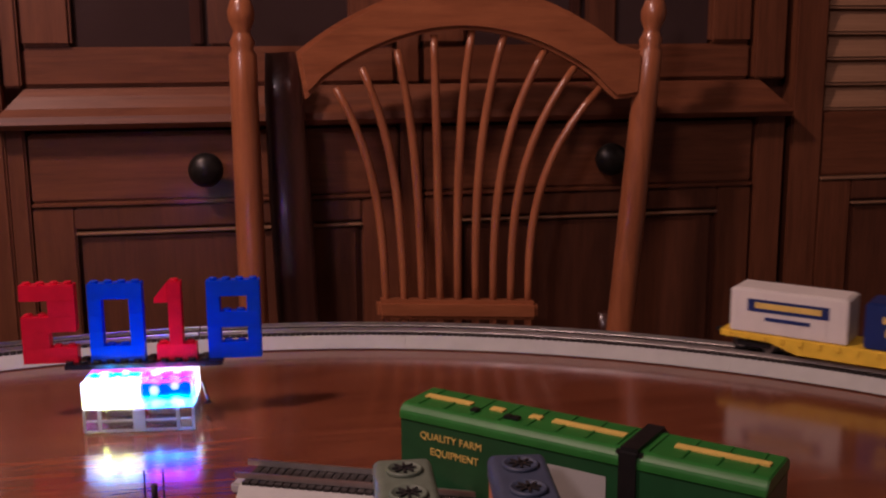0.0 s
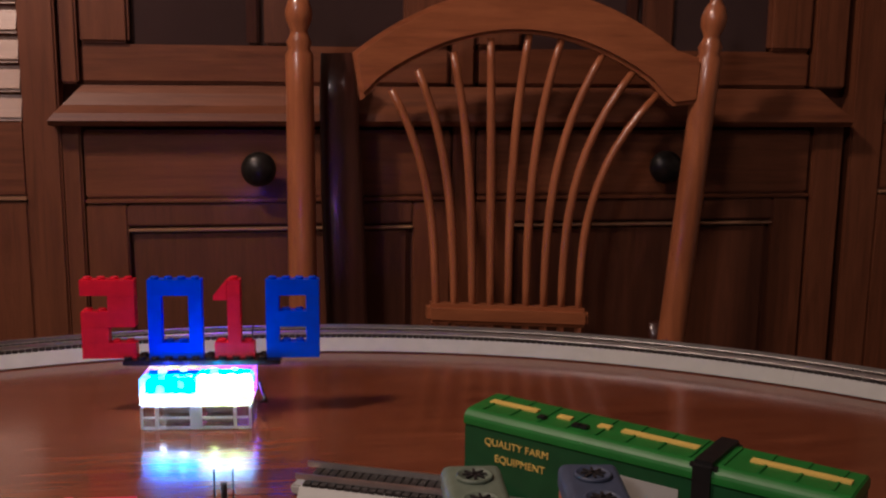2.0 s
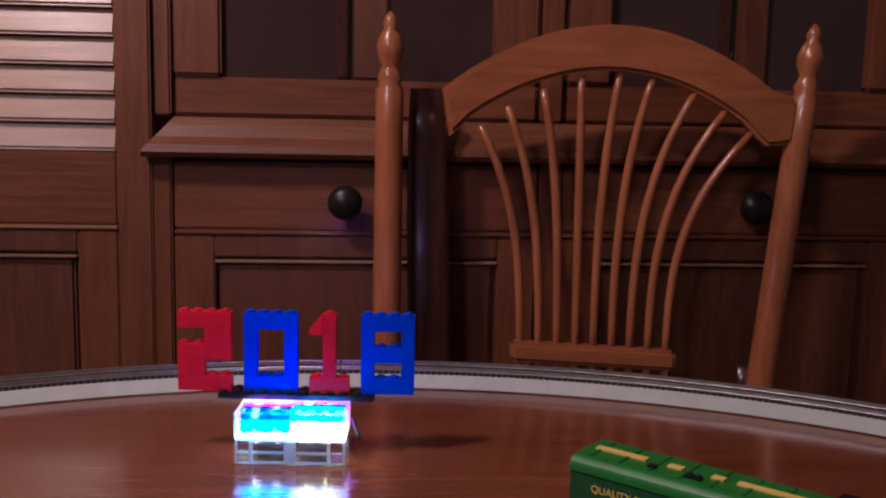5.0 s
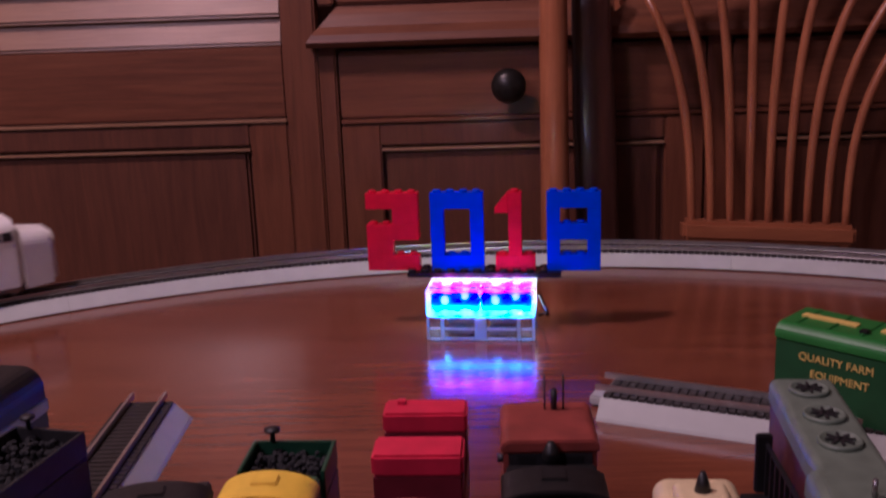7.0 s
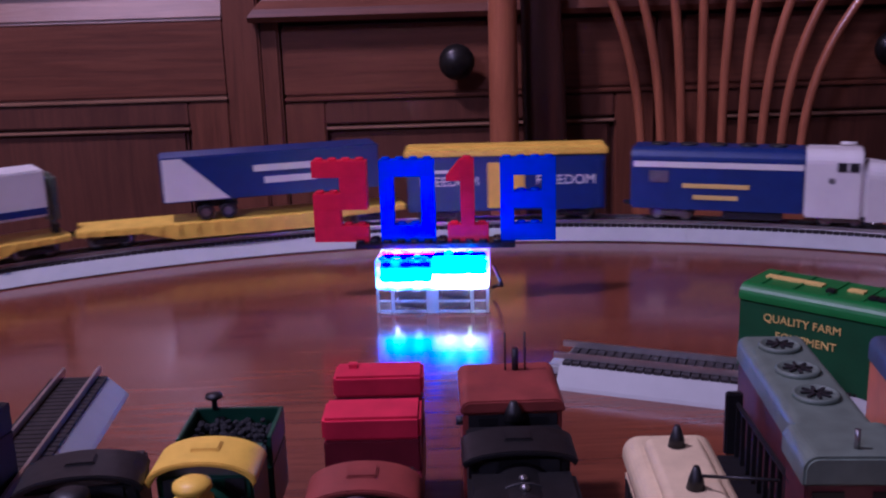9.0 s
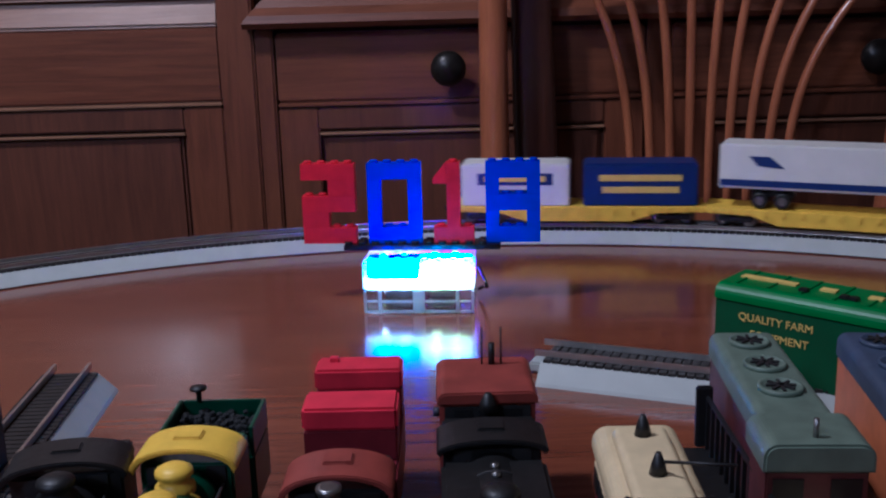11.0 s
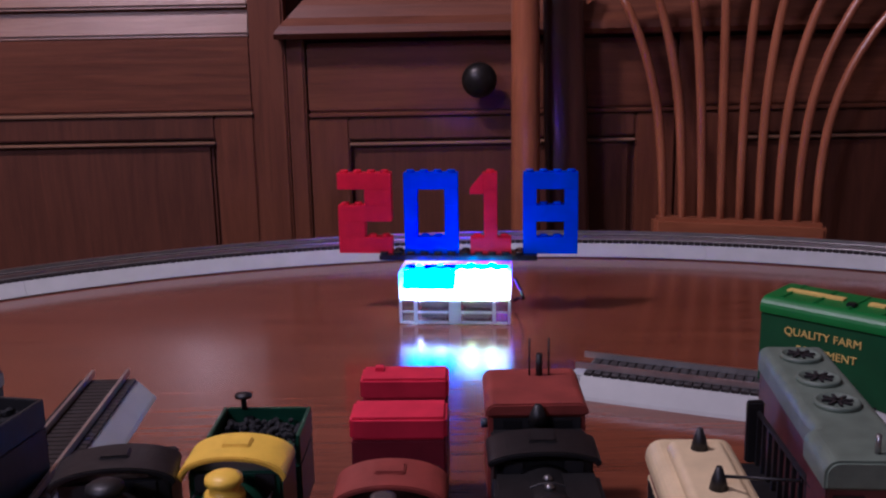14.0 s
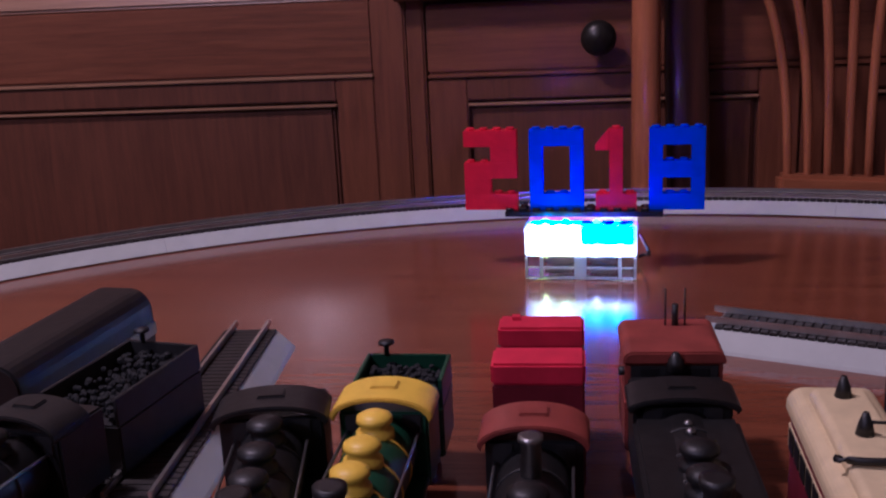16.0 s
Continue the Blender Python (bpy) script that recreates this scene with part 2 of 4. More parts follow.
def text_mesh(name, words, size, material, parent, m):
    cu = bpy.data.curves.new(name, "FONT")
    cu.body, cu.size, cu.extrude, cu.align_x, cu.align_y = words, size, 0.0002, "CENTER", "CENTER"
    tmp = bpy.data.objects.new(name, cu)
    scene.collection.objects.link(tmp)
    dg = bpy.context.evaluated_depsgraph_get()
    me = bpy.data.meshes.new_from_object(tmp.evaluated_get(dg))
    bpy.data.objects.remove(tmp)
    me.materials.clear()
    me.materials.append(material)
    return part(name, me, material, parent, "", m)


# ---- room ----
part_room = [("floor", (-2.6, 3.0, -3.2, 0.87, -0.05, 0.0), "floor", "brown wooden plank floor of the dining room"),
             ("wall_north", (-2.6, 3.0, 0.87, 0.97, 0.0, 2.5), "wall", "plain painted wall behind the wooden cabinet"),
             ("wall_south", (-2.6, 3.0, -3.3, -3.2, 0.0, 2.5), "wall", "plain painted wall behind the viewer"),
             ("wall_west", (-2.7, -2.6, -3.2, 0.87, 0.0, 2.5), "wall", "plain painted side wall of the room"),
             ("wall_east", (3.0, 3.1, -3.2, 0.87, 0.0, 2.5), "wall", "plain painted side wall of the room"),
             ("ceiling", (-2.6, 3.0, -3.2, 0.87, 2.5, 2.6), "wall", "plain painted ceiling of the room")]
for n, d, k, lab in part_room:
    tagged(part(n, boxm(*d), M[k]), lab, n.split("_")[0], kind="structure")

# ---- dining table ----
TC = (0.026, -0.459)
table = thing("dining_table", pose(TC[0], TC[1], 0), "round dining table with a glossy reddish-brown wooden top", "table")
part("tabletop", turned([(0.63, 0.712), (0.65, 0.718), (0.655, 0.73), (0.652, 0.744), (0.647, 0.75)], 128), M["table"], table)
part("pedestal", turned([(0.11, 0.05), (0.09, 0.12), (0.06, 0.25), (0.08, 0.4), (0.05, 0.55), (0.1, 0.66), (0.2, 0.712)], 32), M["table"], table)
for a in range(4):
    part("foot", boxm(0.0, 0.36, -0.035, 0.035, 0.0, 0.07, bevel=0.012), M["table"], table, at=pose(0, 0, 0, 0, 0, 45 + 90 * a))

# ---- cabinet: two drawers and doors below, glazed doors above, louvred doors at both sides ----
CY = 0.42
cab = thing("china_cabinet", pose(0, 0, 0), "tall brown wooden cabinet with drawers, glazed doors and louvred side doors", "cabinet")
part("carcass", boxm(-0.72, 1.18, CY + 0.022, CY + 0.44, 0.0, 2.05), M["cab_d"], cab)


def raised_panel(x0, x1, z0, z1, name, y=CY, lip=0.02):
    door = part(name, boxm(x0, x1, y - 0.001, y + 0.02, z0, z1, bevel=0.002), M["cab_d"], cab)
    w = 0.038
    for a in ((x0, x0 + w, z0, z1, "cab_v"), (x1 - w, x1, z0, z1, "cab_v")):
        part("stile", boxm(a[0], a[1], y - 0.010, y, a[2], a[3], bevel=0.0015), M[a[4]], door)
    for za, zb in ((z1 - 0.021, z1), (z0, z0 + 0.05)):
        part("rail", boxm(x0 + w, x1 - w, y - 0.010, y, za, zb, bevel=0.0015), M["cab_d"], door)
    bm = boxm(x0 + w + 0.004, x1 - w - 0.004, y - 0.007, y, z0 + 0.055, z1 - 0.026, bevel=0.003)
    part("panel", bm, M["cab_d"], door)
    # thin highlight along the bead, painted with the paler wood
    part("bead", boxm(x0 + w, x1 - w, y - 0.0125, y - 0.004, z1 - 0.0262, z1 - 0.0234, bevel=0.0009), M["louvre_lit"], door)
    return door


# middle section
for x0, x1, kx in ((-0.137, 0.214, 0.026), (0.240, 0.594, 0.43)):
    drawer = part("drawer", boxm(x0, x1, CY - 0.008, CY + 0.02, 0.829, 0.894, bevel=0.002), M["cab_h"], cab)
    knob = turned([(0.008, 0.0), (0.006, 0.008), (0.010, 0.014), (0.0165, 0.019), (0.0165, 0.024), (0.010, 0.029), (0.002, 0.031)], 24, None, pose(kx, CY - 0.007, 0.8585, 90))
    part("knob", knob, M["knob"], drawer, "dark metal knob")
    part("edge", boxm(x0, x1, CY - 0.012, CY, 0.8245, 0.8285, bevel=0.001), M["cab_h"], drawer)
    raised_panel(x0, x1, 0.12, 0.823, "lower_door")
for x0, x1 in ((-0.156, -0.139), (0.216, 0.238), (0.597, 0.630)):
    part("stile", boxm(x0, x1, CY - 0.010, CY + 0.022, 0.1, 0.899, bevel=0.002), M["cab_v"], cab)
# moulded ledge with sloped ends
prof = [(CY + 0.02, 0.899), (CY - 0.026, 0.899), (CY - 0.030, 0.904), (CY - 0.028, 0.911), (CY - 0.020, 0.918), (CY - 0.012, 0.929), (CY - 0.006, 0.936), (CY + 0.02, 0.936)]
bm = bmesh.new()
ra_, rb_ = [], []
for y, z in prof:
    k = (z - 0.905) * 0.9 if z > 0.905 else 0.0
    ra_.append(bm.verts.new((-0.164 + k, y, z)))
    rb_.append(bm.verts.new((0.628 - k, y, z)))
for i in range(len(prof) - 1):
    bm.faces.new((ra_[i], rb_[i], rb_[i + 1], ra_[i + 1]))
bm.faces.new(ra_[::-1])
bm.faces.new(rb_)
part("moulded_ledge", bm, M["cab_h"], cab)
for x0, x1 in ((-0.139, 0.214), (0.240, 0.594)):
    d = part("glazed_door", boxm(x0, x1, CY + 0.006, CY + 0.02, 0.937, 0.974, bevel=0.003), M["cab_h"], cab)
    part("stile", boxm(x0, x0 + 0.046, CY + 0.004, CY + 0.02, 0.975, 1.9, bevel=0.003), M["cab_v"], d)
    part("stile", boxm(x1 - 0.046, x1, CY + 0.004, CY + 0.02, 0.975, 1.9, bevel=0.003), M["cab_v"], d)
    # solid pane painted as the shaded cabinet interior
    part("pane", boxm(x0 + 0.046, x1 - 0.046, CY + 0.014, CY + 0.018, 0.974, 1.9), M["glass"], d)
    part("glazing_bar", boxm(x0 + 0.155, x0 + 0.167, CY + 0.008, CY + 0.0135, 0.975, 1.9, bevel=0.002), M["dark"], d)
    part("inner_frame", boxm(x0 + 0.172, x0 + 0.205, CY + 0.009, CY + 0.0135, 0.975, 1.9, bevel=0.002), M["cab_d"], d)
for x0, x1 in ((-0.185, -0.157), (0.216, 0.238), (0.597, 0.632)):
    part("stile", boxm(x0 if x0 > -0.18 else -0.156, x1 if x0 > -0.18 else -0.140, CY, CY + 0.022, 0.937, 1.95, bevel=0.002), M["cab_v"], cab)
# louvred side doors
for x0, x1, st in ((-0.66, -0.191, (-0.191, -0.158)), (0.676, 1.14, (0.640, 0.676))):
    d = part("louvred_door", boxm(st[0], st[1], CY - 0.006, CY + 0.02, 0.1, 1.95, bevel=0.002), M["cab_v"], cab)
    part("mid_rail", boxm(x0, x1, CY - 0.003, CY + 0.02, 0.8315, 0.901, bevel=0.002), M["cab_h"], d)
    # edge and slats carry the lamp highlight in their pale colour
    part("edge", boxm(x0, x1, CY - 0.008, CY + 0.01, 0.8275, 0.831, bevel=0.001), M["louvre_lit"], d)
    raised_panel(x0, x1, 0.12, 0.826, "lower_door", CY + 0.004)
    slat = mesh_of("slat", boxm(x0, x1, -0.0035, 0.0035, -0.0145, 0.0145, bevel=0.0025), M["louvre_lit"])
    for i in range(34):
        part("slat", slat, M["louvre_lit"], d, at=pose(0, CY + 0.008, 0.9155 + 0.0269 * i, -20))

# ---- arch-backed chair ----
CH = 0.34
chair = thing("spindle_back_chair", pose(0, CH, 0), "honey-brown wooden chair with an arched crest and bent spindles", "chair")


def post(x0, z0, x1, z1):
    prof = [(0.012, 0.0), (0.0135, 0.25), (0.0125, 0.50), (0.0125, 0.985 - 0.45), (0.0095, 0.54), (0.0115, 0.546), (0.0085, 0.552), (0.0075, 0.556), (0.0115, 0.565), (0.0122, 0.573), (0.009, 0.583), (0.0055, 0.588), (0.007, 0.593), (0.0045, 0.599), (0.001, 0.603)]
    prof = [(r, z * (z1 - z0) / 0.603) for r, z in prof]
    bm = turned(prof, 20)
    sh = (x1 - x0) / (z1 - z0)
    for v in bm.verts:
        v.co.x += x0 + sh * v.co.z
        v.co.z += z0
    return bm


part("post", post(0.066, 0.43, 0.065, 1.034), M["chair"], chair)
part("post", post(0.402, 0.43, 0.453, 1.034), M["chair"], chair)
out, inn = [], []
for i in range(25):
    u = i / 24
    x = 0.080 + 0.365 * u
    top = 0.962 + 0.066 * math.sin(math.pi * min(1, max(0, (x - 0.108) / 0.318))) ** 0.8 if 0.108 < x < 0.426 else 0.962
    out.append((x, top))
for i in range(21):
    u = i / 20
    inn.append((0.402 - 0.278 * u, 0.930 + 0.057 * math.sin(math.pi * u) ** 0.75))
crest = [(0.112, 0.968)] + [p for p in out if 0.114 < p[0] < 0.424] + [(0.440, 0.966), (0.437, 0.925), (0.412, 0.922)] + inn + [(0.119, 0.926)]
part("crest_rail", extrude(crest, -0.009, 0.009, 0.004), M["chair_h"], chair)
tops = [(0.147, 0.934), (0.171, 0.952), (0.2035, 0.968), (0.238, 0.981), (0.2745, 0.988), (0.306, 0.985), (0.347, 0.972), (0.376, 0.954), (0.399, 0.931)]
for i, (xt, zt) in enumerate(tops):
    xb, zb = 0.190 + 0.0174 * i, 0.735
    pts = []
    for k in range(13):
        u = k / 12
        s = 0.08 * u + 0.92 * u ** 3
        pts.append((xb + (xt - xb) * s, 0.004 * math.sin(math.pi * u), zb - 0.01 + (zt - zb + 0.012) * u))
    part("spindle", sweep(pts, [0.0035 + 0.0008 * math.sin(math.pi * k / 12) for k in range(13)], 10), M["chair"], chair)
    part("lower_spindle", rod(0.0036, 0.27, pose(xb, 0, 0.455), 10), M["chair"], chair)
bm = boxm(0.1805, 0.338, -0.009, 0.009, 0.7185, 0.7375, bevel=0.004)
for v in bm.verts:
    v.co.z -= 0.06 * (v.co.x - 0.1805)
part("spindle_rail", bm, M["chair_h"], chair)
part("seat", boxm(0.03, 0.44, -0.36, 0.03, 0.43, 0.46, bevel=0.012), M["chair_h"], chair)
for x, y in ((0.06, -0.32), (0.41, -0.32), (0.07, 0.0), (0.40, 0.0)):
    part("leg", turned([(0.012, 0.0), (0.018, 0.15), (0.013, 0.2), (0.02, 0.35), (0.016, 0.432)], 16, None, pose(x, y, 0)), M["chair"], chair)
for x in (0.066, 0.404):
    part("stretcher", rod(0.009, 0.32, pose(x, -0.32, 0.2) @ ALONG_Y, 12), M["chair"], chair)

# ---- dark stick: a slat-backed dark chair standing close behind ----
dchair = thing("dark_chair", pose(0, 0.372, 0), "dark-stained wooden chair with broad smooth back stiles", "chair")
pts = [(0.104 + 0.012 * (1 - u) ** 1.0 - 0.004 * u, 0.0, 0.44 + 0.528 * u) for u in [k / 12 for k in range(13)]]
part("back_stile", sweep(pts, [0.020] * 10 + [0.019, 0.018, 0.015], 16, 0.35), M["dark"], dchair)
part("back_stile", sweep([(p[0] + 0.33, p[1], p[2] * 0.5 + 0.22) for p in pts], 0.018, 16, 0.3), M["dark"], dchair)
part("seat", boxm(0.09, 0.46, -0.03, 0.03, 0.41, 0.44, bevel=0.01), M["dark"], dchair)
for x in (0.11, 0.44):
    part("leg", rod(0.015, 0.41, pose(x, 0, 0), 12), M["dark"], dchair)

# ---- model railway: round track on grey roadbed ----
TZ, R0 = 0.75, 0.619
track = thing("railway_track", pose(TC[0], TC[1], TZ), "round model railway track on light grey plastic roadbed", "train track")


def ring(profile, a0, a1, seg, bm=None):
    bm = bm or bmesh.new()
    rows = []
    for i in range(seg + 1):
        a = a0 + (a1 - a0) * i / seg
        rows.append([bm.verts.new((r * math.sin(a), r * math.cos(a), z)) for r, z in profile])
    n = len(profile)
    for p, q in zip(rows, rows[1:]):
        for k in range(n):
            bm.faces.new((p[k], p[(k + 1) % n], q[(k + 1) % n], q[k]))
    bm.faces.new(rows[0][::-1])
    bm.faces.new(rows[-1])
    return bm


def bed_profile(r):
    return [(r - 0.0190, 0.0), (r - 0.0190, 0.0009), (r - 0.0215, 0.0010), (r - 0.0205, 0.0020), (r - 0.0132, 0.0090), (r + 0.0132, 0.0090), (r + 0.0205, 0.0020), (r + 0.0215, 0.0010), (r + 0.0190, 0.0009), (r + 0.0190, 0.0)]


def rail_profile(r):
    return [(r + p, z + 0.0013) for p, z in ((-0.0013, 0.0095), (-0.0004, 0.0098), (-0.0006, 0.0114), (-0.0005, 0.0122), (0.0005, 0.0122), (0.0006, 0.0114), (0.0004, 0.0098), (0.0013, 0.0095))]


for s in range(16):
    a0 = math.radians(22.5 * s - 8)
    part("roadbed_section", ring(bed_profile(R0), a0, a0 + math.radians(22.485), 24), M["bed"], track)
for dr in (-0.00825, 0.00825):
    part("rail", ring(rail_profile(R0 + dr), 0, math.radians(359.9), 360), M["rail"], track)
tie = mesh_of("tie", boxm(-0.0019, 0.0019, -0.0130, 0.0130, 0.0086, 0.0104), M["tie"])
for i in range(300):
    a = math.radians(-62 + 124 * i / 299)
    part("tie", tie, M["tie"], track, at=Matrix.Rotation(-a, 4, "Z") @ pose(0, R0, 0))
bm = bmesh.new()
for i in range(560):
    a = math.radians(62.4 + 235.2 * i / 560)
    m = Matrix.Rotation(-a, 4, "Z") @ pose(0, R0, 0)
    n0 = len(bm.verts)
    box(bm, -0.0019, 0.0019, -0.0130, 0.0130, 0.0086, 0.0104)
    bm.verts.ensure_lookup_table()
    for v in bm.verts[n0:]:
        v.co = m @ v.co
tagged(part("ties_beyond", bm, M["tie"], track), kind="stuff")


def straight_track(m, length, label):
    t = thing("track_piece", m, label, "train track", "loose track pieces")
    prof = [(-0.0215, 0.0), (-0.0205, 0.0015), (-0.0132, 0.0090), (0.0132, 0.0090), (0.0205, 0.0015), (0.0215, 0.0)]
    bm = bmesh.new()
    a = [bm.verts.new((0, y, z)) for y, z in prof]
    b = [bm.verts.new((length, y, z)) for y, z in prof]
    for k in range(6):
        bm.faces.new((a[k], a[(k + 1) % 6], b[(k + 1) % 6], b[k]))
    bm.faces.new(a)
    bm.faces.new(b[::-1])
    part("roadbed", bm, M["bed"], t)
    for dy in (-0.00825, 0.00825):
        part("rail", boxm(-0.004, length + 0.002, dy - 0.0007, dy + 0.0007, 0.0107, 0.0135), M["rail"], t)
    k = int(length / 0.0042)
    sl = mesh_of("tie", boxm(-0.0017, 0.0017, -0.0130, 0.0130, 0.0088, 0.0104), M["tie"])
    for i in range(k):
        part("tie", sl, M["tie"], t, at=pose(0.003 + 0.0042 * i, 0, 0))
    part("joiner", boxm(-0.008, 0.0, -0.006, 0.006, 0.001, 0.006, bevel=0.001), M["bed"], t)
    return t


straight_track(pose(0.062, -0.116, TZ, 0, 0, -22.5), 0.15, "short spare track piece on grey roadbed, with bare rails")
straight_track(pose(-0.166, -0.126, TZ, 0, 0, -88), 0.17, "spare track piece with dark ties behind the steam engines")

# ---- number sign of toy bricks on a lit clear base ----
SIGN = pose(0.0, 0.0, TZ, 0, 0, -5)
sign = thing("brick_number_sign", SIGN, "red and blue translucent brick numerals on a glowing clear base", "toy sign")
P, H, SY, SZ = 0.008, 0.0096, 0.011, 0.036
numerals = {}
for nm, x0, rows, k in (("numeral_two", -0.0705, ("1111", "0011", "1111", "1100", "1111"), "lego_r"), ("numeral_zero", -0.0312, ("1111", "1001", "1001", "1001", "1111"), "lego_b"),
                        ("numeral_one", 0.0077, ("010", "010", "010", "010", "111"), "lego_r"), ("numeral_eight", 0.0385, ("1111", "1001", "1111", "1001", "1111"), "lego_b")):
    num = thing(nm, Matrix(), "", "")
    num.parent = sign
    numerals[nm] = num
    for r, row in enumerate(rows):
        z = SZ + H * (4 - r)
        c = 0
        while c < len(row):
            if row[c] == "0":
                c += 1
                continue
            e = c
            while e < len(row) and row[e] == "1":
                e += 1
            bm = boxm(x0 + P * c + 0.0001, x0 + P * e - 0.0001, SY - 0.0039, SY + 0.0039, z + 0.00003, z + H - 0.00003, bevel=0.00012)
            for q in range(c, e):
                if r == 0 or rows[r - 1][q] == "0":
                    turned([(0.0024, 0), (0.0024, 0.0015), (0.0022, 0.0017)], 12, bm, pose(x0 + P * (q + 0.5), SY, z + H - 0.0002))
            part("brick", bm, M[k], num)
            c = e
flag = [(0.0077, SZ + 3.7 * H), (0.0077, SZ + 4.0 * H), (0.0156, SZ + 5.0 * H), (0.0156, SZ + 3.7 * H)]
part("slope_brick", extrude(flag, SY - 0.0039, SY + 0.0039, 0.0002), M["lego_r"], numerals["numeral_one"])
bm = boxm(-0.046, 0.047, SY - 0.008, SY + 0.008, 0.0326, 0.0358, bevel=0.0004)
for q in range(11):
    for dy in (-0.004, 0.004):
        turned([(0.0024, 0), (0.0024, 0.0017)], 12, bm, pose(-0.0435 + P * q, SY + dy - 0.0002, 0.0357))
part("mounting_plate", bm, M["lego_k"], sign, "black plastic mounting plate")
bm = boxm(-0.032, 0.032, -0.0185, 0.0135, 0.0143, 0.0312, bevel=0.0008)
for q in range(8):
    turned([(0.0024, 0), (0.0024, 0.0012), (0.0022, 0.0014)], 12, bm, pose(-0.028 + P * q, -0.0145, 0.0311))
up = part("light_brick", bm, M["clear"], sign, "frosted clear brick lit from inside")
lo = part("battery_brick", boxm(-0.0318, 0.0318, -0.0180, 0.0132, 0.0003, 0.0139, bevel=0.0008), M["clear2"], sign, "clear plastic battery brick")
for ob in (up, lo):
    ob.visible_shadow = False
for x0, x1, z0, z1 in ((-0.032, -0.0305, 0.0004, 0.0138), (-0.0235, -0.0215, 0.0004, 0.0138), (0.0215, 0.0235, 0.0004, 0.0138), (0.0305, 0.032, 0.0004, 0.0138), (-0.0035, 0.0035, 0.0004, 0.0138),
                       (-0.0304, -0.0236, 0.0004, 0.0018), (0.0236, 0.0304, 0.0004, 0.0018), (-0.0214, -0.0036, 0.0004, 0.0020), (0.0036, 0.0214, 0.0004, 0.0020),
                       (-0.0214, -0.0036, 0.0066, 0.0080), (0.0036, 0.0214, 0.0066, 0.0080), (-0.0304, -0.0236, 0.0070, 0.0080), (0.0236, 0.0304, 0.0070, 0.0080)):
    part("frame_bar", boxm(x0, x1, -0.0188, -0.0165, z0, z1, bevel=0.0004), M["milky"], sign)
for x0, x1, z0, z1 in ((-0.0205, -0.0045, 0.0026, 0.0060), (0.0045, 0.0205, 0.0026, 0.0060), (-0.0205, -0.0045, 0.0086, 0.0128), (0.0045, 0.0205, 0.0086, 0.0128)):
    part("button_cell", boxm(x0, x1, -0.012, 0.010, z0, z1, bevel=0.0012), M["metal"], sign, "dull metal battery")
cpts = [(0.033 + 0.006 * math.sin(3.0 * u), 0.006 + 0.012 * math.cos(5 * u), 0.004 + 0.016 * u) for u in [k / 15 for k in range(16)]]
part("cable", sweep(cpts, 0.0011, 8), M["lego_k"], sign, "black wire")
drums = []
for x in (-0.0297, 0.0003):
    d = new("led_roller")
    d.parent = sign
    d.matrix_basis = pose(x, -0.003, 0.0228)
    for k in range(5):
        bm = bmesh.new()
        mid = math.radians(168 + 72 * k)
        a0 = mid - math.radians(36)
        loop = [(0.0005 * math.cos(mid), 0.0005 * math.sin(mid))] + [(0.0078 * math.cos(a0 + math.radians(9 * j)), 0.0078 * math.sin(a0 + math.radians(9 * j))) for j in range(9)]
        lo_, hi_ = [bm.verts.new((0, p, q)) for p, q in loop], [bm.verts.new((0.0294, p, q)) for p, q in loop]
        bm.faces.new(lo_[::-1])
        bm.faces.new(hi_)
        for j in range(10):
            bm.faces.new((lo_[j], lo_[(j + 1) % 10], hi_[(j + 1) % 10], hi_[j]))
        seg = part("led_segment", bm, LED[k], d)
        chip = bmesh.new()
        for cx, turn, r in ((0.0085, 0.12, 0.0030), (0.0205, -0.18, 0.0024)):
            bmesh.ops.create_icosphere(chip, subdivisions=2, radius=r, matrix=pose(cx, 0.0078 * math.cos(mid + turn), 0.0078 * math.sin(mid + turn)))
        part("led_chip", chip, HOT[k], seg)
    drums.append(d)

# ---- train running round the track ----
wheel_me = mesh_of("wheel", turned([(0.0055, -0.0012), (0.0062, -0.001), (0.0062, -0.0004), (0.0052, 0.0002), (0.0052, 0.0018), (0.002, 0.0022)], 16, None, ALONG_Y), M["metal"])
RAILTOP = 0.0135


def truck(parent, x, k="black"):
    t = part("truck", boxm(-0.013, 0.013, -0.0105, 0.0105, RAILTOP + 0.003, RAILTOP + 0.008, bevel=0.001), M[k], parent, at=pose(x, 0, 0))
    for dx in (-0.0095, 0.0095):
        for s in (1, -1):
            part("wheel", wheel_me, M["metal"], t, at=pose(dx, 0.008 * s, RAILTOP + 0.0052, 0, 0, 0 if s > 0 else 180))
    for s in (1, -1):
        box_ = boxm(-0.012, 0.012, 0.0112 * s - 0.001, 0.0112 * s + 0.001, RAILTOP + 0.0035, RAILTOP + 0.0075, bevel=0.0008)
        part("side_frame", box_, M[k], t)


def coupler(parent, x):
    part("coupler", boxm(x - 0.005, x + 0.005, -0.0015, 0.0015, RAILTOP + 0.0085, RAILTOP + 0.0115, bevel=0.0006), M["black"], parent)


def bars(parent, x, y, z, lengths, h, k, gap, s):
    for i, w in enumerate(lengths):
        part("lettering_bar", boxm(x - w / 2, x + w / 2, y - 0.0002, y + 0.0002, z - gap * i - h / 2, z - gap * i + h / 2), M[k], parent)


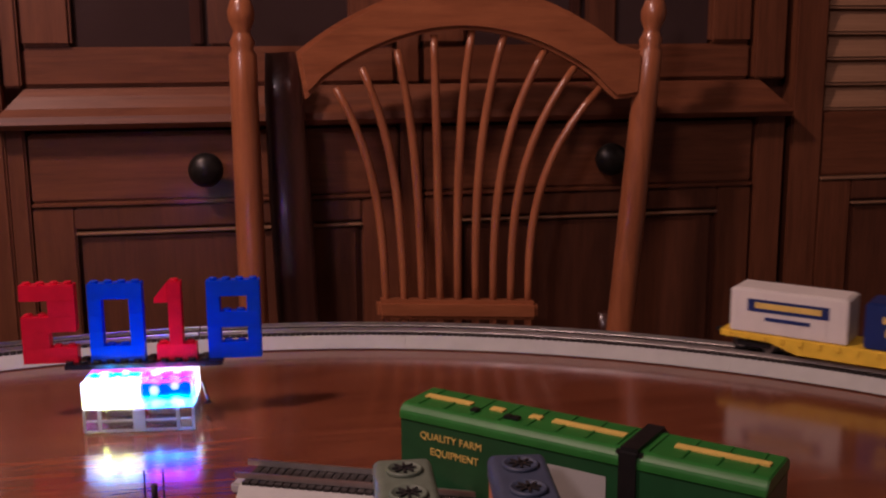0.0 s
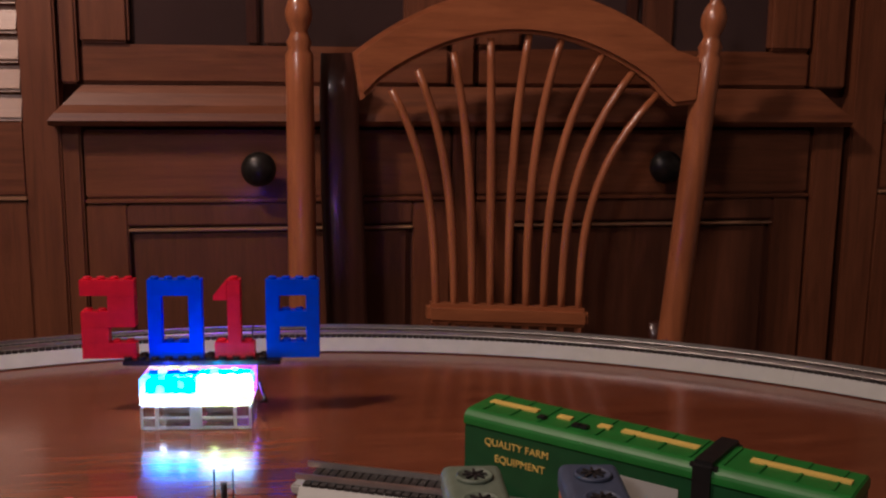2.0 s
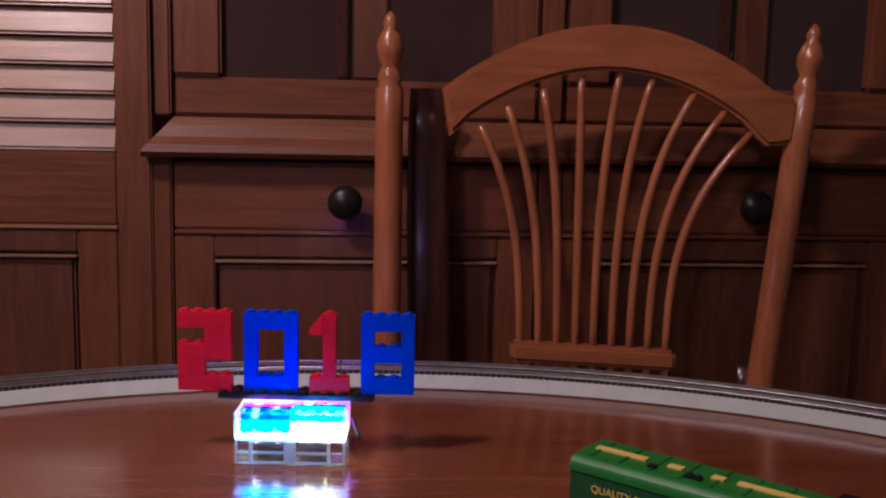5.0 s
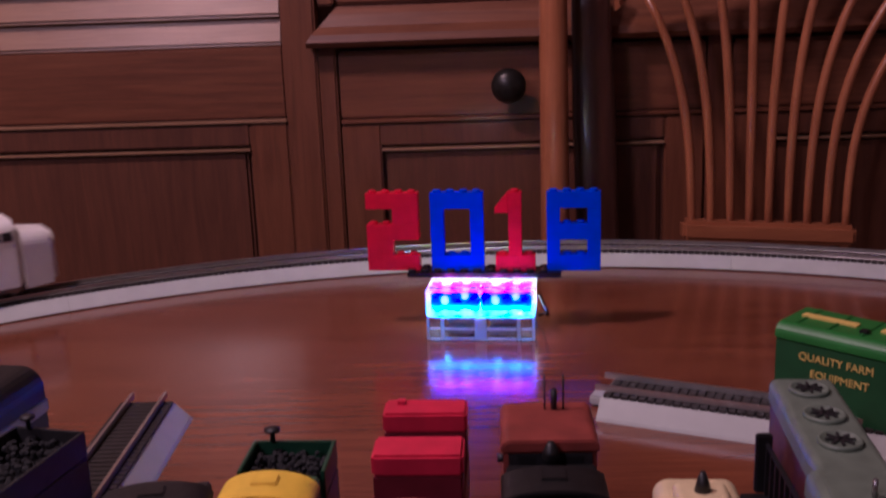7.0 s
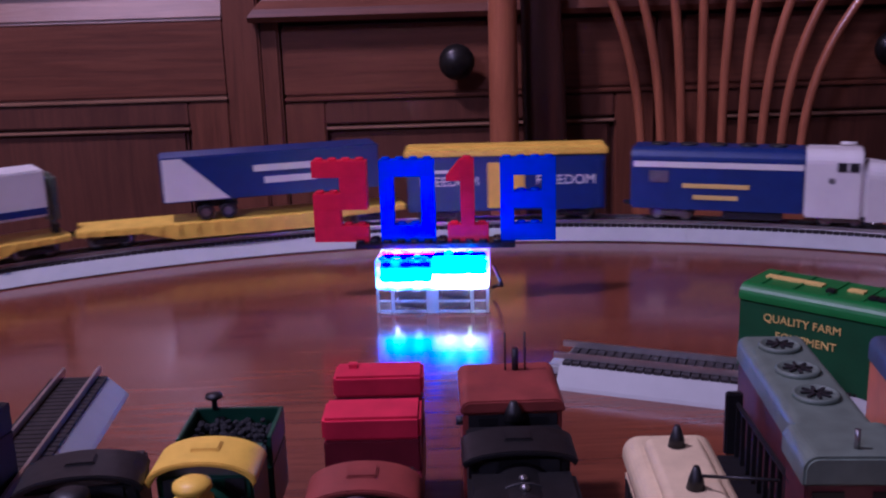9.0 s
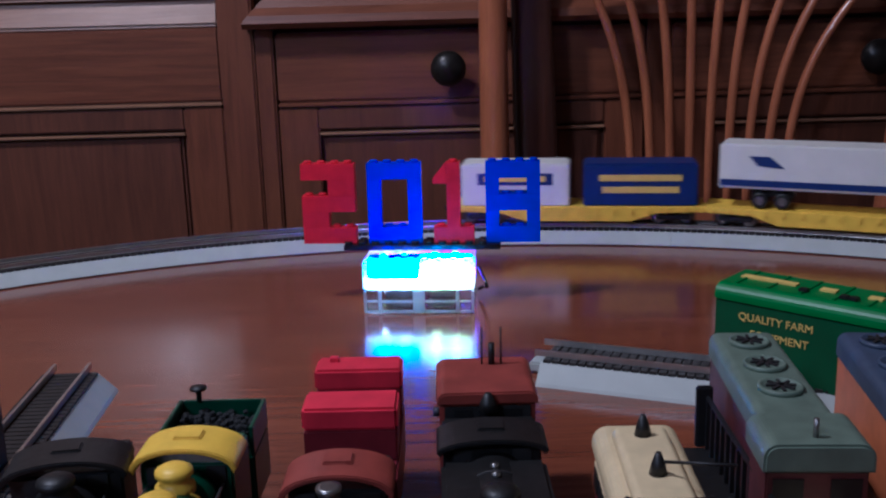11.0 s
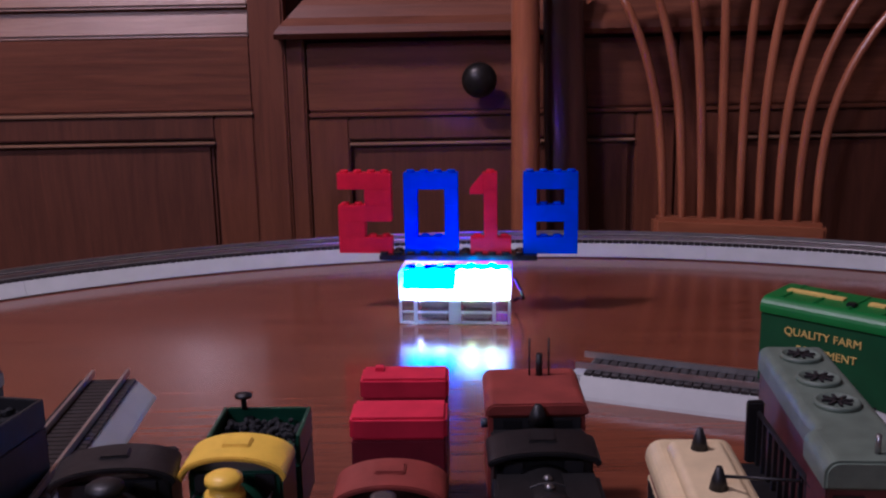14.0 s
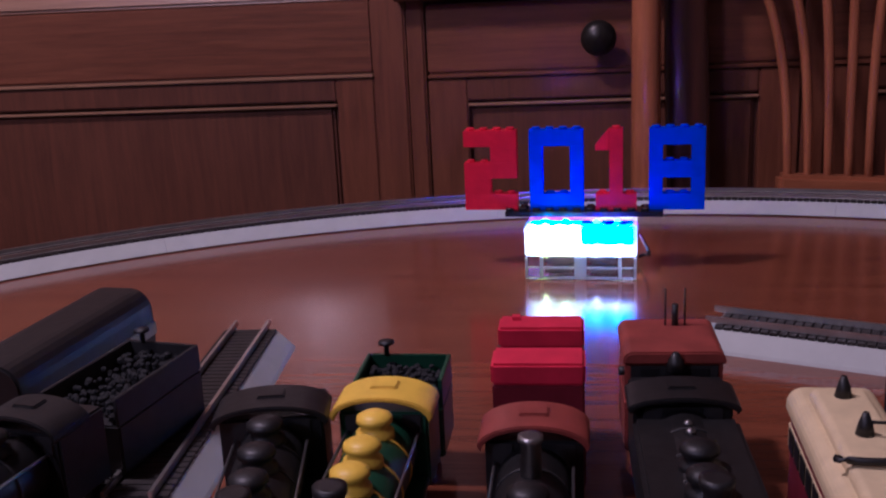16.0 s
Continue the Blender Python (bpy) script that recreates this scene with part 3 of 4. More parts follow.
def rounded_body(x0, x1, w, z0, z1, r, bevel=0.001):
    o = [(-w, z0), (w, z0), (w, z1 - r)] + [(w - r + r * math.cos(a), z1 - r + r * math.sin(a)) for a in [math.radians(15 * i) for i in range(1, 7)]]
    o += [(-p, q) for p, q in reversed(o[3:])] + [(-w, z1 - r)]
    bm = extrude([(p, q) for p, q in o], -x1, -x0, bevel)
    bmesh.ops.transform(bm, matrix=Matrix.Rotation(math.pi / 2, 4, "Z"), verts=bm.verts[:])
    return bm


ID = Matrix()
engine = thing("diesel_engine", ID, "blue model diesel engine with a white cab and rounded nose", "toy train")
part("body", rounded_body(-0.088, 0.028, 0.0165, 0.023, 0.066, 0.008), M["blue"], engine)
part("cab", rounded_body(0.0282, 0.064, 0.0166, 0.021, 0.0665, 0.009), M["white"], engine)
nose = rounded_body(0.0642, 0.089, 0.0163, 0.019, 0.0585, 0.010, 0.003)
for v in nose.verts:
    if v.co.x > 0.08:
        v.co.y *= 0.8
        v.co.z = 0.019 + (v.co.z - 0.019) * 0.94
part("nose", nose, M["white"], engine)
part("headlight", rod(0.003, 0.003, pose(0.088, 0, 0.048) @ ALONG_X, 14), M["metal"], engine)
for s in (1, -1):
    part("stripe", boxm(-0.086, 0.027, s * 0.0168 - 0.0002, s * 0.0168 + 0.0002, 0.0525, 0.0565), M["white"], engine)
    bars(engine, -0.03, s * 0.0168, 0.040, (0.045, 0.03), 0.003, "lyellow", 0.008, s)
    part("vent", boxm(-0.075, -0.062, s * 0.0168 - 0.0003, s * 0.0168 + 0.0003, 0.042, 0.050), M["metal"], engine)
    for x in (0.051, 0.0585):
        part("side_window", boxm(x - 0.003, x + 0.003, s * 0.0168 - 0.0003, s * 0.0168 + 0.0003, 0.0525, 0.0585), M["black"], engine)
    part("porthole", rod(0.0022, 0.0006, pose(0.045, s * 0.0166, 0.046) @ ALONG_Y, 14), M["black"], engine)
    part("fuel_tank", boxm(-0.025, 0.015, s * 0.011 - 0.003, s * 0.011 + 0.003, 0.0165, 0.0228, bevel=0.001), M["dgrey"], engine)
for y in (-0.006, 0.006):
    part("windscreen", boxm(0.0637, 0.0648, y - 0.0048, y + 0.0048, 0.0588, 0.0635), M["black"], engine)
for x in (-0.07, -0.05, -0.03, -0.01, 0.01):
    part("roof_fan", rod(0.006, 0.0016, pose(x, 0, 0.0656), 16), M["dgrey"], engine)
part("horn", rod(0.0012, 0.01, pose(0.05, 0.004, 0.0685) @ ALONG_X, 8), M["white"], engine)
truck(engine, -0.06, "metal")
truck(engine, 0.052, "metal")
coupler(engine, -0.090)

boxcar = thing("blue_boxcar", ID, "blue model boxcar with a yellow roof and yellow sliding doors", "toy train")
part("body", boxm(-0.070, 0.070, -0.0165, 0.0165, 0.0225, 0.062, bevel=0.0008), M["blue"], boxcar)
roof = boxm(-0.0715, 0.0715, -0.0175, 0.0175, 0.0621, 0.0665, bevel=0.0008, taper=0.0)
part("roof", roof, M["yellow"], boxcar)
part("roof_walk", boxm(-0.070, 0.070, -0.003, 0.003, 0.0666, 0.0678), M["yellow"], boxcar)
for s in (1, -1):
    part("door", boxm(-0.013, 0.013, s * 0.0172 - 0.0006, s * 0.0172 + 0.0006, 0.025, 0.0575, bevel=0.0003), M["yellow"], boxcar)
    if s < 0:
        text_mesh("lettering", "FREEDOM", 0.0095, M["white"], boxcar, pose(-0.040, -0.0168, 0.044, 90))
        text_mesh("lettering", "FREEDOM", 0.0095, M["white"], boxcar, pose(0.042, -0.0168, 0.044, 90))
        bars(boxcar, -0.045, -0.0168, 0.0515, (0.022,), 0.0022, "white", 0.005, s)
    part("ladder", boxm(0.064, 0.068, s * 0.0172 - 0.0004, s * 0.0172 + 0.0004, 0.024, 0.058), M["blue"], boxcar)
truck(boxcar, -0.048)
truck(boxcar, 0.048)
coupler(boxcar, -0.074)


def flatcar(half, label):
    f = thing("flatcar", ID, label, "toy train", "yellow flatcars of the train")
    o = [(-half, 0.0235), (-half, 0.0275), (half, 0.0275), (half, 0.0235), (half * 0.62, 0.0225), (half * 0.42, 0.0165), (-half * 0.42, 0.0165), (-half * 0.62, 0.0225)]
    part("deck", extrude(o, -0.016, 0.016, 0.0005), M["yellow"], f)
    n = int(half / 0.006)
    pocket = mesh_of("stake_pocket", boxm(-0.0012, 0.0012, -0.0008, 0.0008, 0.0235, 0.0268), M["yellow"])
    for i in range(n):
        for s in (1, -1):
            part("stake_pocket", pocket, M["yellow"], f, at=pose(-half + 0.006 + 0.0122 * i, s * 0.0165, 0))
    truck(f, -half + 0.022)
    truck(f, half - 0.022)
    coupler(f, -half - 0.003)
    part("hitch", boxm(half - 0.008, half - 0.004, -0.004, 0.004, 0.0276, 0.034), M["dgrey"], f)
    return f


def trailer(f, x0, x1, k, stripe, nose_k=None):
    z0 = 0.0415
    t = part("trailer", boxm(x0, x1, -0.0145, 0.0145, z0, z0 + 0.031, bevel=0.001), M[k], f, "toy semi-trailer strapped on the flatcar")
    if stripe:
        for s in (1, -1):
            part("stripe", boxm(x0 + 0.001, x1 - 0.001, s * 0.0147 - 0.0002, s * 0.0147 + 0.0002, z0 + 0.002, z0 + 0.0065), M["blue"], t)
            part("emblem", extrude([(x0 + 0.02, z0 + 0.023), (x0 + 0.034, z0 + 0.023), (x0 + 0.044, z0 + 0.015), (x0 + 0.026, z0 + 0.0165)], s * 0.0147 - 0.0002, s * 0.0147 + 0.0002), M["blue"], t)
    else:
        for s in (1, -1):
            part("nose_panel", extrude([(x0 + 0.0012, z0 + 0.001), (x0 + 0.045, z0 + 0.001), (x0 + 0.014, z0 + 0.03), (x0 + 0.0012, z0 + 0.03)], s * 0.0147 - 0.0002, s * 0.0147 + 0.0002), M["white"], t)
            bars(t, (x0 + x1) / 2 + 0.012, s * 0.0149, z0 + 0.020, (0.050, 0.036), 0.0045, "white", 0.0085, s)
    for x in (x0 + 0.028, x0 + 0.043):
        for s in (1, -1):
            part("tyre", rod(0.0058, 0.005, pose(x, s * 0.0115 - 0.0025, 0.0335) @ ALONG_Y, 16, None, 0.001), M["black"], t)
            part("rim", rod(0.003, 0.0004, pose(x, s * 0.0142 - 0.0002, 0.0335) @ ALONG_Y, 12), M["metal"], t)
    part("axle_frame", boxm(x0 + 0.022, x0 + 0.05, -0.008, 0.008, 0.036, z0), M["black"], t)
    part("landing_gear", boxm(x1 - 0.04, x1 - 0.034, -0.01, 0.01, 0.0277, z0), M["black"], t)
    return t


flat_a = flatcar(0.113, "yellow model flatcar carrying a blue toy semi-trailer")
trailer(flat_a, -0.055, 0.095, "blue", False)
flat_b = flatcar(0.088, "yellow model flatcar carrying a white toy semi-trailer")
trailer(flat_b, -0.078, 0.076, "white", True)
part("hitch_cover", boxm(0.0775, 0.085, -0.008, 0.008, 0.034, 0.068, bevel=0.003), M["greyroof"], flat_b)
flat_c = flatcar(0.090, "yellow model flatcar carrying white and blue containers")
for x0, x1, k in ((-0.084, -0.006, "white"), (0.004, 0.084, "blue")):
    c = part("container", boxm(x0, x1, -0.0148, 0.0148, 0.0278, 0.0575, bevel=0.0008), M[k], flat_c)
    part("roof_panel", boxm(x0 + 0.002, x1 - 0.002, -0.013, 0.013, 0.0576, 0.0583, bevel=0.0002), M[k], c)
    for s in (1, -1):
        if k == "white":
            part("label_panel", boxm(x0 + 0.012, x1 - 0.012, s * 0.0150 - 0.0002, s * 0.0150 + 0.0002, 0.043, 0.0515), M["blue"], c)
            bars(c, (x0 + x1) / 2, s * 0.0153, 0.0475, (0.044,), 0.004, "lyellow", 0.008, s)
            bars(c, (x0 + x1) / 2, s * 0.0150, 0.0385, (0.03,), 0.0025, "blue", 0.008, s)
        else:
            bars(c, (x0 + x1) / 2, s * 0.0150, 0.048, (0.058, 0.054), 0.0045, "lyellow", 0.0085, s)
        for q in range(9):
            part("side_rib", boxm(x0 + 0.004 + q * 0.0085, x0 + 0.0048 + q * 0.0085, s * 0.0150 - 0.0001, s * 0.0150 + 0.0001, 0.029, 0.0565), M[k], c)
TRAIN = [(engine, 8.4), (boxcar, 25.0), (flat_a, 42.4), (flat_b, 61.6), (flat_c, 78.2)]


def on_track(angle):
    a = math.radians(angle)
    r = R0 - 0.0008
    return pose(TC[0] + r * math.sin(a), TC[1] + r * math.cos(a), TZ, 0, 0, -angle)


# ---- parked engines and cars ----
def steam_engine(m, label, paint, roof_k, tender_k=None, tender_len=0.05, gap=0.006, dome_k=None, boiler_k="black", tender_style="coal", w=0.0168, rise=0.007, tank=False, pipe=False):
    """A steam engine facing +x; the middle of its cab roof stands over the origin."""
    e = thing("steam_engine", m, label, "toy train", "parked engines on the table")
    part("cab", boxm(-0.013, 0.011, -w + 0.002, w - 0.002, 0.014, 0.0405, bevel=0.0008), M[paint], e)
    pts = [(w * math.sin(math.radians(a)), 0.0405 + rise * math.cos(math.radians(a))) for a in range(-90, 91, 6)]
    pts2 = [(p * 0.93, q - 0.0016) for p, q in reversed(pts)]
    rf = extrude(pts + pts2, -0.0155, 0.0035, 0.0004)
    bmesh.ops.transform(rf, matrix=Matrix.Rotation(math.pi / 2, 4, "Z"), verts=rf.verts[:])
    part("cab_roof", rf, M[roof_k], e)
    for s in (1, -1):
        part("cab_window", boxm(0.0112, 0.0118, s * 0.0095 - 0.003, s * 0.0095 + 0.003, 0.033, 0.040), M["dgrey"], e)
    part("roof_hatch", boxm(0.001, 0.008, -0.0045, 0.0045, 0.0395 + rise, 0.0412 + rise, bevel=0.0005), M[roof_k], e)
    part("boiler", rod(0.0112, 0.062, pose(0.0119, 0, 0.0285) @ ALONG_X, 28, None, 0.001), M[boiler_k], e)
    part("smokebox", rod(0.0116, 0.016, pose(0.074, 0, 0.0285) @ ALONG_X, 28, None, 0.0015), M["black"], e)
    part("smokebox_door", turned([(0.0085, 0), (0.0082, 0.001), (0.004, 0.0022), (0.001, 0.0024)], 24, None, pose(0.09, 0, 0.0285) @ ALONG_X), M["dgrey"], e)
    for x in (0.026, 0.042, 0.058):
        part("boiler_band", rod(0.0115, 0.0012, pose(x, 0, 0.0285) @ ALONG_X, 28), M[dome_k or "dgrey"], e)
    part("chimney", turned([(0.0042, 0.0), (0.0034, 0.003), (0.0034, 0.009), (0.0046, 0.0115), (0.0046, 0.0135), (0.003, 0.0136)], 18, None, pose(0.082, 0, 0.0385)), M["black"], e)
    if tank:
        part("side_tank", boxm(0.0160, 0.088, -w + 0.0012, w - 0.0012, 0.019, 0.0385, bevel=0.0015), M["black"], e)
        part("roof_vent", turned([(0.0034, 0.0), (0.0026, 0.003), (0.0010, 0.0062)], 14, None, pose(-0.011, 0, 0.0396 + rise)), M["black"], e)
        for x in (0.024, 0.030, 0.044):
            part("rivet_cap", turned([(0.0016, 0.0), (0.0014, 0.001), (0.0005, 0.0016)], 12, None, pose(x, 0, 0.0396)), M["metal"], e)
    if pipe:
        part("steam_pipe", turned([(0.0032, 0.0), (0.0030, 0.012), (0.0036, 0.0125), (0.0036, 0.014), (0.0024, 0.0141)], 18, None, pose(0.030, 0, 0.0375)), M["metal"], e)
    for x in ((0.050, 0.066) if tank or pipe else (0.024, 0.043, 0.060)):
        part("dome", turned([(0.0062, 0.0), (0.0060, 0.0022), (0.0046, 0.0030), (0.0042, 0.0048), (0.0058, 0.0056), (0.0056, 0.0072), (0.0035, 0.0084), (0.001, 0.0088)], 20, None, pose(x, 0, 0.0380)), M[dome_k or "black"], e)
    part("headlamp", boxm(0.088, 0.0925, -0.0028, 0.0028, 0.0405, 0.0465, bevel=0.0008), M["metal"], e)
    part("running_board", boxm(0.0118, 0.096, -0.0145, 0.0145, 0.0165, 0.0185, bevel=0.0004), M[paint], e)
    part("pilot_beam", boxm(0.0962, 0.100, -0.0145, 0.0145, 0.0105, 0.0175, bevel=0.0006), M[paint], e)
    for s in (1, -1):
        for x in (0.020, 0.041, 0.062):
            part("driving_wheel", turned([(0.0085, -0.0012), (0.0092, -0.0008), (0.0088, 0.0012), (0.0075, 0.0012), (0.0072, 0.0008), (0.002, 0.0012)], 20, None, pose(x, s * 0.0092, 0.0094) @ ALONG_Y), M["metal"], e)
        part("cylinder", rod(0.0045, 0.016, pose(0.076, s * 0.0125, 0.0115) @ ALONG_X, 16, None, 0.0008), M["dgrey"], e)
        part("connecting_rod", boxm(0.018, 0.076, s * 0.0115 - 0.0006, s * 0.0115 + 0.0006, 0.0082, 0.0102), M["metal"], e)
        part("handrail", rod(0.0005, 0.068, pose(0.013, s * 0.0118, 0.0345) @ ALONG_X, 8), M["metal"], e)
        part("pilot_wheel", wheel_me, M["metal"], e, at=pose(0.09, s * 0.008, 0.0058))
        part("trailing_wheel", wheel_me, M["metal"], e, at=pose(-0.005, s * 0.008, 0.0058))
    if tender_k:
        x1 = -0.0135 - gap
        x0 = x1 - tender_len
        t = part("tender", boxm(x0, x1, -w + 0.001, w - 0.001, 0.011, 0.030, bevel=0.0006), M[tender_k], e)
        if tender_style == "coal":
            for d in ((x0, x1, -w + 0.001, -w + 0.0024), (x0, x1, w - 0.0024, w - 0.001), (x0, x0 + 0.0016, -w + 0.0025, w - 0.0025)):
                part("side_board", boxm(d[0], d[1], d[2], d[3], 0.0301, 0.0405, bevel=0.0003), M[tender_k], t)
            bm = bmesh.new()
            rnd = random.Random(3)
            for i in range(260):
                s = rnd.uniform(0.0008, 0.0018)
                bmesh.ops.create_icosphere(bm, subdivisions=1, radius=s, matrix=pose(rnd.uniform(x0 + 0.003, x1 - 0.002), rnd.uniform(-w + 0.004, w - 0.004), 0.031 + rnd.uniform(0, 0.006)))
            tagged(part("coal_load", bm, M["coal"], t), kind="stuff")
            part("brake_wheel", turned([(0.001, 0), (0.001, 0.004), (0.003, 0.0045), (0.003, 0.0055), (0.001, 0.006)], 14, None, pose(x0 + 0.002, -0.008, 0.0405)), M["black"], t)
        elif tender_style == "stepped":
            for a, b_ in ((x0, x0 + 0.014), (x0 + 0.034, x0 + 0.050)):
                # lit tops and shaded faces of one red tender, put into two colours
                part("raised_deck", boxm(a, b_, -w + 0.0012, w - 0.0012, 0.0301, 0.0410, bevel=0.0006), M["dred"], t)
                part("lit_deck_cap", boxm(a - 0.0004, b_ + 0.0004, -w + 0.0008, w - 0.0008, 0.0411, 0.0490, bevel=0.001), M["red"], t)
            part("well", boxm(x0 + 0.0142, x0 + 0.0338, -w + 0.002, w - 0.002, 0.0301, 0.036, bevel=0.0006), M["dred"], t)
            part("vent", boxm(x0 + 0.003, x0 + 0.006, -0.011, -0.008, 0.0491, 0.0506), M["red"], t)
        else:
            part("roof", rounded_body(x0 - 0.001, x1 + 0.002, w - 0.0004, 0.0446, 0.0490, 0.0035, 0.0006), M["brown"], t)
            part("house", boxm(x0, x1, -w + 0.0012, w - 0.0012, 0.0301, 0.0445, bevel=0.0006), M["brown"], t)
            part("end_panel", boxm(x1 + 0.0002, x1 + 0.001, -w + 0.003, w - 0.003, 0.0375, 0.0435), M["dgrey"], t)
            for s in (-1, 0, 1):
                part("end_window", boxm(x1 + 0.0011, x1 + 0.0016, s * 0.0085 - 0.003, s * 0.0085 + 0.003, 0.0385, 0.0428), M["black"], t)
            part("vent_pipe", rod(0.0012, 0.008, pose(x0 + 0.006, 0.003, 0.049), 10), M["black"], t)
            for y in (-0.0005, 0.0065):
                part("antenna", rod(0.0004, 0.014, pose(x0 + 0.006, y, 0.049), 6), M["black"], t)
            part("side_lamp", rod(0.0016, 0.003, pose(x1 - 0.004, -w - 0.001, 0.040) @ ALONG_Y, 12), M["black"], t)
        for xx in (x0 + 0.008, x0 + 0.02, x1 - 0.018, x1 - 0.007):
            for s in (1, -1):
                part("wheel", wheel_me, M["metal"], t, at=pose(xx, s * 0.009, 0.0054))
    return e


steam_engine(pose(-0.0712, -0.282, TZ, 0, 0, -91.5), "green model steam engine with yellow cab roof, domes and coal tender", "dgreen", "yellow", "dgreen", 0.026, 0.003, "yellow", "dgreen")
steam_engine(pose(-0.0220, -0.303, TZ, 0, 0, -91), "black model steam engine with a red cab and bright red tender", "black", "brown", "dred", 0.064, 0.003, None, "black", "stepped", pipe=True)
steam_engine(pose(0.025, -0.276, TZ, 0, 0, -90), "black model steam engine with an oxide-red tender car", "black", "black", "brown", 0.032, 0.002, None, "black", "house", 0.0178, 0.0042, tank=True)
steam_engine(pose(-0.109, -0.287, TZ, 0, 0, -82), "black model steam engine with a rounded dark cab roof", "black", "black", w=0.019, rise=0.006)
steam_engine(pose(-0.186, -0.297, TZ, 0, 0, -102), "black model steam engine with a dark coal tender", "black", "black", "dgrey", 0.055, 0.005)
hop = thing("hopper_car", pose(-0.225, -0.205, TZ, 0, 0, -98), "dark grey model hopper car with sloped grey sides", "toy train")
part("body", rounded_body(-0.05, 0.05, 0.0165, 0.012, 0.042, 0.010), M["black"], hop)
part("side_band", boxm(-0.05, 0.05, -0.0172, 0.0172, 0.020, 0.026, bevel=0.0004), M["bed"], hop)
for x in (-0.035, 0.035):
    for s in (1, -1):
        part("wheel", wheel_me, M["metal"], hop, at=pose(x, s * 0.009, 0.0054))

# trolley car
tro = thing("trolley_car", pose(0.0685, -0.334, TZ, 0, 0, -92), "red model trolley car with a cream roof and black poles", "toy train")
part("body", boxm(-0.042, 0.046, -0.0125, 0.0125, 0.010, 0.0405, bevel=0.001), M["dred"], tro)
part("window_band", boxm(-0.043, 0.047, -0.0128, 0.0128, 0.028, 0.037, bevel=0.0006), M["cream"], tro)
win = mesh_of("window", boxm(-0.0032, 0.0032, -0.0002, 0.0002, 0.0292, 0.036), M["black"])
for i in range(9):
    for s in (1, -1):
        part("window", win, M["black"], tro, at=pose(-0.036 + 0.009 * i, s * 0.0131, 0))
part("roof", rounded_body(-0.045, 0.049, 0.0135, 0.0406, 0.0475, 0.005, 0.0008), M["cream"], tro)
part("clerestory", rounded_body(-0.036, 0.040, 0.0085, 0.0476, 0.0508, 0.0025, 0.0008), M["cream"], tro)
for x in (-0.030, -0.004):
    part("trolley_pole_base", turned([(0.0026, 0), (0.002, 0.003), (0.0008, 0.0065)], 12, None, pose(x, 0, 0.0508)), M["black"], tro)
part("trolley_pole", rod(0.0005, 0.022, pose(-0.004, 0, 0.0545) @ pose(0, 0, 0, 0, 80, 60), 6), M["black"], tro)
hoop = [(0.016 + 0.004 * math.cos(math.radians(a)) - 0.004, 0.0115 * math.sin(math.radians(a)), 0.0515 + 0.001 * math.cos(math.radians(a))) for a in range(-80, 81, 16)]
part("bumper_hoop", sweep(hoop, 0.0011, 8), M["black"], tro)
for x in (-0.025, 0.028):
    for s in (1, -1):
        part("wheel", wheel_me, M["metal"], tro, at=pose(x, s * 0.008, 0.0054))

# black stake car beside the trolley
stk = thing("stake_car", pose(0.1055, -0.279, TZ, 0, 0, -91), "black model car with a row of upright stakes", "toy train")
part("deck", boxm(-0.042, 0.044, -0.0085, 0.0085, 0.010, 0.0145, bevel=0.0006), M["black"], stk)
stake = mesh_of("stake", boxm(-0.0007, 0.0007, -0.0007, 0.0007, 0.0144, 0.0335), M["black"])
for i in range(13):
    part("stake", stake, M["black"], stk, at=pose(-0.040 + 0.0068 * i, 0.001, 0))
part("top_rail", boxm(-0.0415, 0.043, 0.0002, 0.0018, 0.0336, 0.0352, bevel=0.0004), M["black"], stk)
part("end_post", boxm(-0.044, -0.041, -0.003, 0.003, 0.0146, 0.0385, bevel=0.0006), M["black"], stk)
for x in (-0.03, 0.03):
    for s in (1, -1):
        part("wheel", wheel_me, M["metal"], stk, at=pose(x, s * 0.0075, 0.0054))

